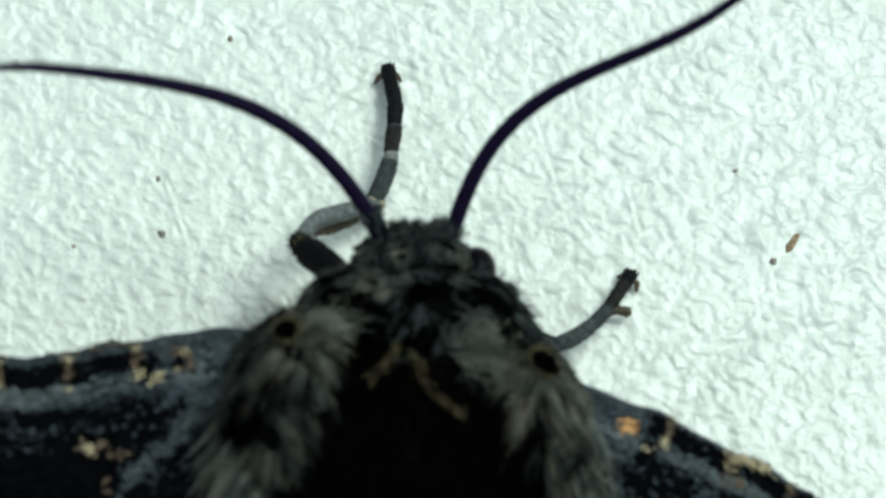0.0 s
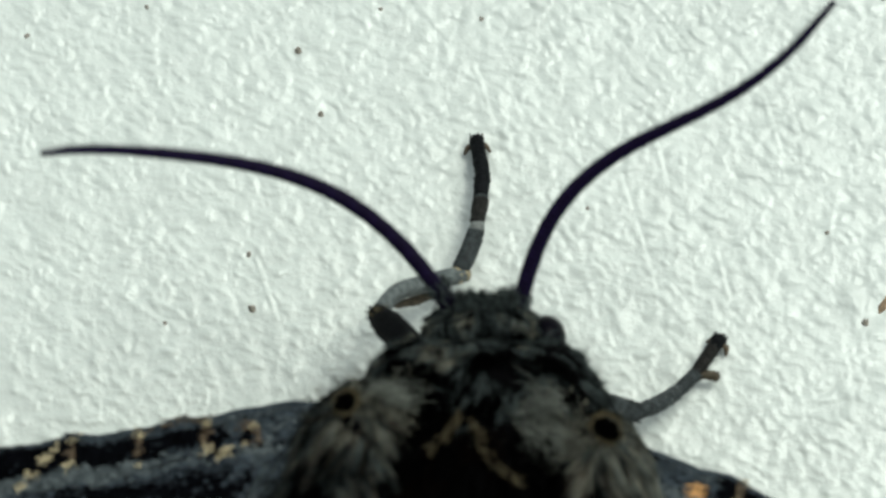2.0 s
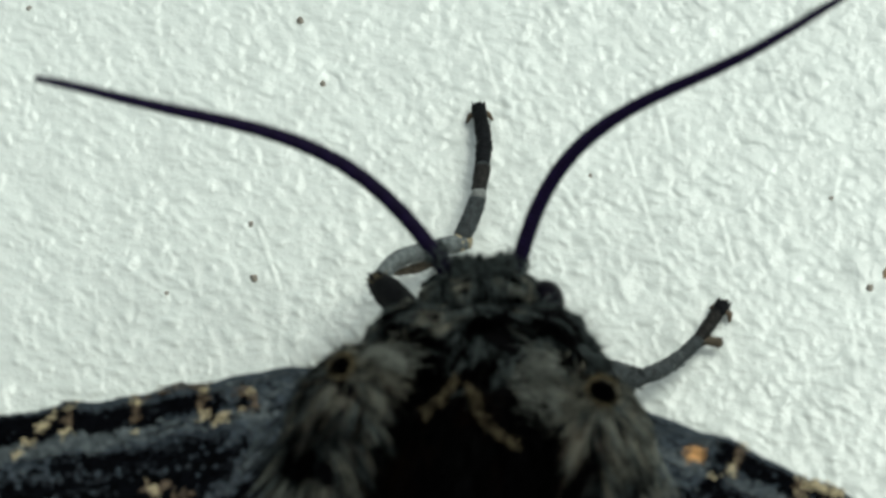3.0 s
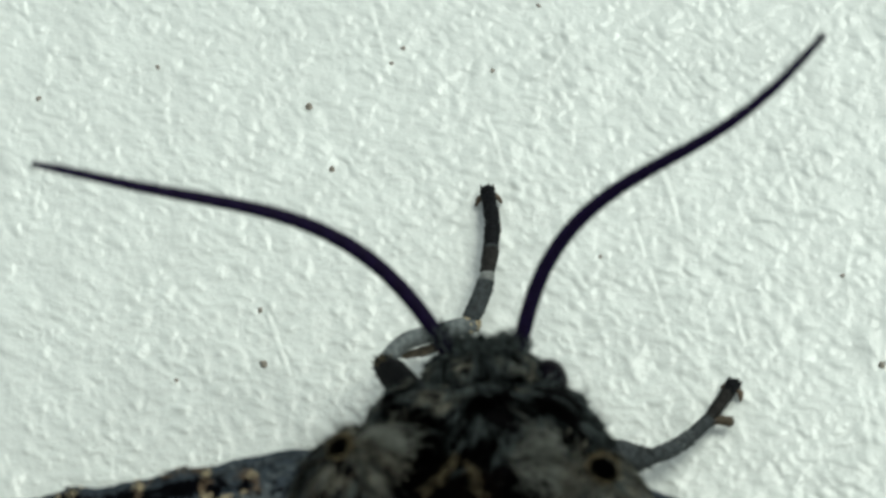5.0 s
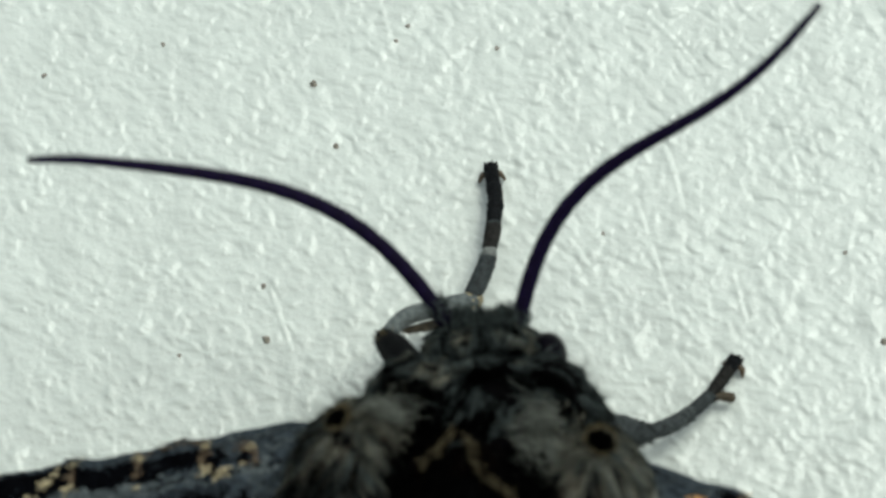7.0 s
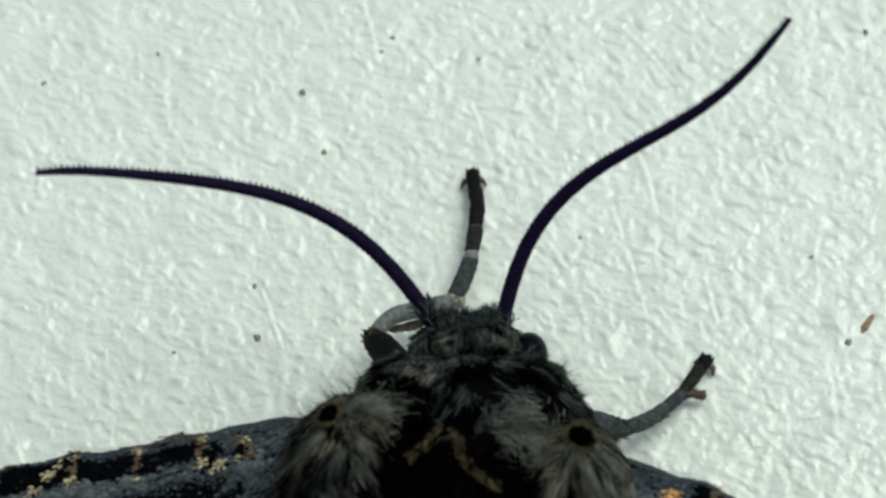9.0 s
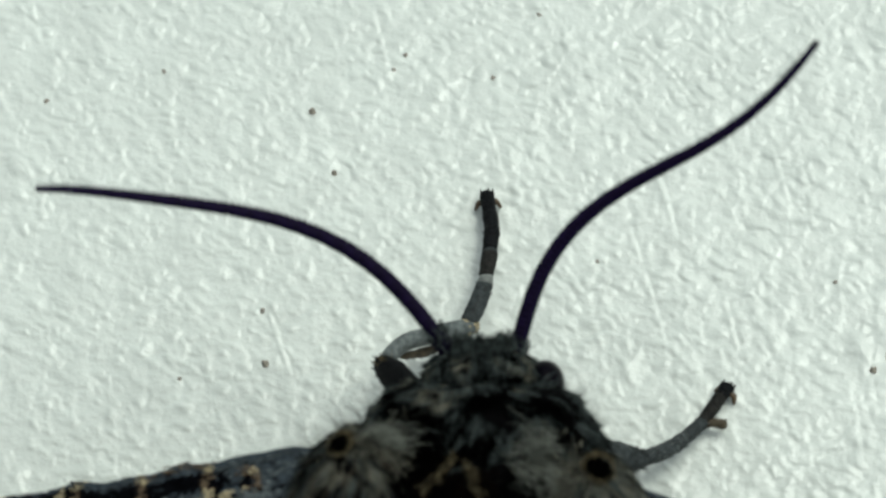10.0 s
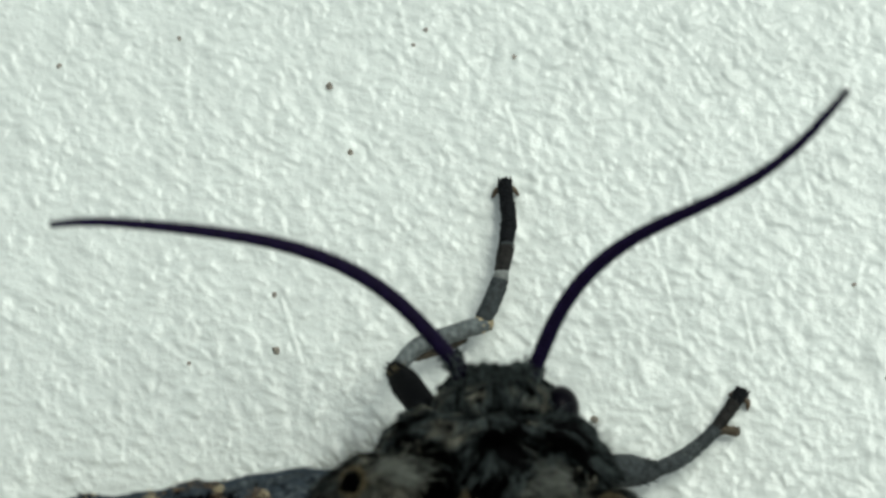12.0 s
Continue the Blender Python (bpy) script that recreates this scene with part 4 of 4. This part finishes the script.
# seconds, swing at the base, bend, outer bend, tip bend (radians)
SWING_LEFT = [
    (0, -0.023, 0.224, -0.404, 0.294), (0.5, 0.006, -0.051, -0.035, 0.152), (1, 0.002, 0.018, -0.129, 0.046), (1.5, 0.002, -0.025, 0.059, -0.007),
    (2, 0.022, -0.127, 0.188, 0.053), (2.5, -0.015, 0.169, -0.419, -0.084), (3, 0.013, -0.144, 0.282, -0.402), (3.2, -0.013, 0.051, -0.036, -0.098),
    (4.8, -0.032, 0.106, -0.062, -0.163), (5, -0.071, 0.282, -0.2, -0.272), (5.5, -0.024, 0.116, -0.114, 0.072), (5.8, 0.007, -0.051, -0.058, 0.261),
    (6, 0.045, -0.249, 0.289, 0.083), (6.5, 0.001, -0.039, 0.202, -0.235), (7, -0.009, -0.1, 0.319, -0.191), (8.8, 0.014, -0.157, 0.331, -0.06),
    (9, -0.03, 0.083, -0.003, 0.024), (9.5, -0.016, 0.053, 0.043, 0.032), (10, -0.008, 0.044, 0.04, -0.102), (10.5, 0.056, -0.218, 0.255, 0.022),
    (11, 0.017, 0.044, -0.163, -0.032), (11.5, 0.025, -0.067, -0.036, 0.205), (12, 0.037, -0.14, 0.022, 0.146),
]
SWING_RIGHT = [
    (0, -0.01, -0.101, 0.337, -0.312), (0.5, 0.021, -0.022, -0.017, 0.069), (1, 0.02, -0.213, 0.18, 0.208), (1.5, -0.026, 0.09, -0.015, -0.297),
    (2, 0.022, -0.093, -0.029, 0.178), (2.5, -0.016, -0.003, -0.06, 0.14), (3, -0.023, 0.086, 0.017, -0.474), (3.2, 0.01, -0.065, -0.001, -0.147),
    (4.8, 0.011, -0.016, 0.026, 0.02), (5, 0.028, -0.191, 0.443, -0.327), (5.5, -0.002, 0.128, -0.454, 0.123), (5.8, 0.031, -0.034, -0.029, 0.109),
    (6, -0.002, 0.148, -0.269, 0.021), (6.5, 0.04, -0.155, 0.186, 0.213), (7, 0.004, 0.049, -0.123, 0.071), (8.8, -0.006, -0.011, 0.093, 0.072),
    (9, 0.011, 0.032, -0.162, 0.175), (9.5, -0.007, 0.06, -0.024, 0.135), (10, 0.011, 0.013, -0.24, 0.272), (10.5, -0.014, -0.081, 0.145, -0.12),
    (11, -0.018, 0.036, 0.011, -0.042), (11.5, -0.028, 0.055, -0.061, 0.053), (12, -0.063, 0.105, 0.219, -0.146),
]
SWING = {-1: SWING_LEFT, 1: SWING_RIGHT}


def antenna_line(sign, swing):
    base, rise, reach, coil = REST[sign]
    steps = PIECES * 2
    s = (np.arange(steps) + 0.5) / steps
    heading = np.polyval(coil, s) + swing[0] + swing[1] * s + swing[2] * s * s + swing[3] * s ** 3
    step = np.stack([np.cos(heading), np.sin(heading)], axis=1) * reach / steps
    xy = np.vstack([[base[:2]], np.array(base[:2]) + np.cumsum(step, axis=0)])
    k = np.arange(steps + 1) / steps
    return np.c_[xy, base[2] + rise[0] * k + rise[1] * k * k][::2]


def antenna_radius(s):
    return np.interp(s, [0, 0.06, 0.3, 0.7, 0.93, 1.0], [0.175, 0.178, 0.165, 0.124, 0.092, 0.064])


def antenna_piece(length, s0, s1, front):
    """One stretch of the flagellum along its own x axis: ringed joints with a tooth of cilia on the front side of each."""
    pitch = 0.12
    count = max(2, round(length / pitch))
    xs, rr = [], []
    for i in range(count):
        for f, k in ((0.0, 0.93), (0.35, 1.0), (0.8, 1.03)):
            x = (i + f) / count
            xs.append(x * length)
            rr.append(antenna_radius(s0 + (s1 - s0) * x) * k)
    xs.append(length)
    rr.append(antenna_radius(s1) * 0.95)
    path = np.stack([xs, np.zeros(len(xs)), np.zeros(len(xs))], axis=1)
    shapes = [tube(path, rr, 12)]
    n = count
    x = (np.arange(n) + 0.7) / n * length
    r = antenna_radius(s0 + (s1 - s0) * x / length)
    for lean in (1, -1):
        roots = np.stack([x, lean * r * 0.8, r * 0.1], axis=1)
        shapes.append(hair(roots, np.tile((0.25, lean * 1.0, 0.1), (n, 1)), (0.1 if lean == front else 0.03) * min(1.0, 0.15 + s0 * 2.5), 0.06, rings=2))
    return joined(shapes)


def build_antenna(sign):
    line = antenna_line(sign, (0, 0, 0, 0))
    way = unit(line[1] - line[0])
    stem = np.array([line[0] - way * 0.42 - (0, 0, 0.2), line[0] - way * 0.16 - (0, 0, 0.06), line[0] + way * 0.02])
    antenna = part("antenna", local(tube(bend(stem, 8), spline_radii([0.2, 0.22, 0.17], 8), 14)), ANTENNA, moth, "long black tapering antenna")
    n = 160
    roots = stem[1] + rng.normal(size=(n, 3)) * 0.1
    fur("socket_hair", FUR_CHARCOAL, antenna, roots, scatter(np.tile(way * 0.6 + np.array([0, 0, 0.5]), (n, 1)), 0.5), 0.3, 0.06)
    pieces = []
    for i in range(PIECES):
        length = np.linalg.norm(line[i + 1] - line[i])
        piece = part("flagellum_piece", antenna_piece(length, i / PIECES, (i + 1) / PIECES, sign), ANTENNA, antenna)
        pieces.append(piece)
    return pieces


ANTENNAE = {sign: build_antenna(sign) for sign in (-1, 1)}


def piece_pose(a, b):
    x = Vector(b - a).normalized()
    y = Vector((0, 0, 1)).cross(x).normalized()
    z = x.cross(y)
    m = Matrix((x, y, z)).transposed().to_4x4()
    m.translation = Vector((a - ORIGIN) * MM)
    return m


# ---- dirt on the paint ----
def speck(x, y, size, mat, label, stretch=1.0, turn=0.0, tall=0.5):
    v, f = ellipsoid((0, 0, 0), (size * stretch, size, size * tall), turn, 8, 12)
    v = wobble(v, size * 0.8, size * 0.75, x * 3 + y) * (1.05, 1.05, 1.0)
    low = float(relief(x, y)) - 0.05
    ob = new("dirt_speck", mesh_data("dirt_speck", v, f, mat))
    ob.location = np.array([x, y, low + size * tall * 0.35]) * MM
    return tagged(ob, label, "dirt", "dirt specks on the paint")


for x, y, size in ((-2.88, 3.02, 0.085), (-2.37, 1.5, 0.07), (-3.9, -3.08, 0.085), (9.74, -3.44, 0.075), (3.22, -4.51, 0.085), (10.41, 4.26, 0.06)):
    speck(x, y, size, DIRT, "tiny dark brown dirt speck on white paint")
for x, y, size in ((-0.73, 4.35, 0.05), (1.28, 3.76, 0.05), (-6.3, 4.06, 0.05), (-9.0, 3.38, 0.055), (2.35, 5.31, 0.05), (8.96, -1.34, 0.045),
                   (-1.01, 3.99, 0.04), (-5.85, -3.41, 0.05), (3.6, -0.75, 0.04), (-3.98, -1.81, 0.06), (-4.44, -5.95, 0.07)):
    speck(x, y, size, DIRT_FAINT, "faint grey dirt speck on white paint")
fleck = speck(10.2, -3.0, 0.075, RUST_FLECK, "thin tan fleck stuck to the paint", 3.4, 57, 0.35)


def motions():
    for sign, pieces in ANTENNAE.items():
        lines = [(t, antenna_line(sign, swing)) for t, *swing in SWING[sign]]
        for i, piece in enumerate(pieces):
            walk(piece, [(t, piece_pose(line[i], line[i + 1])) for t, line in lines])


motions()
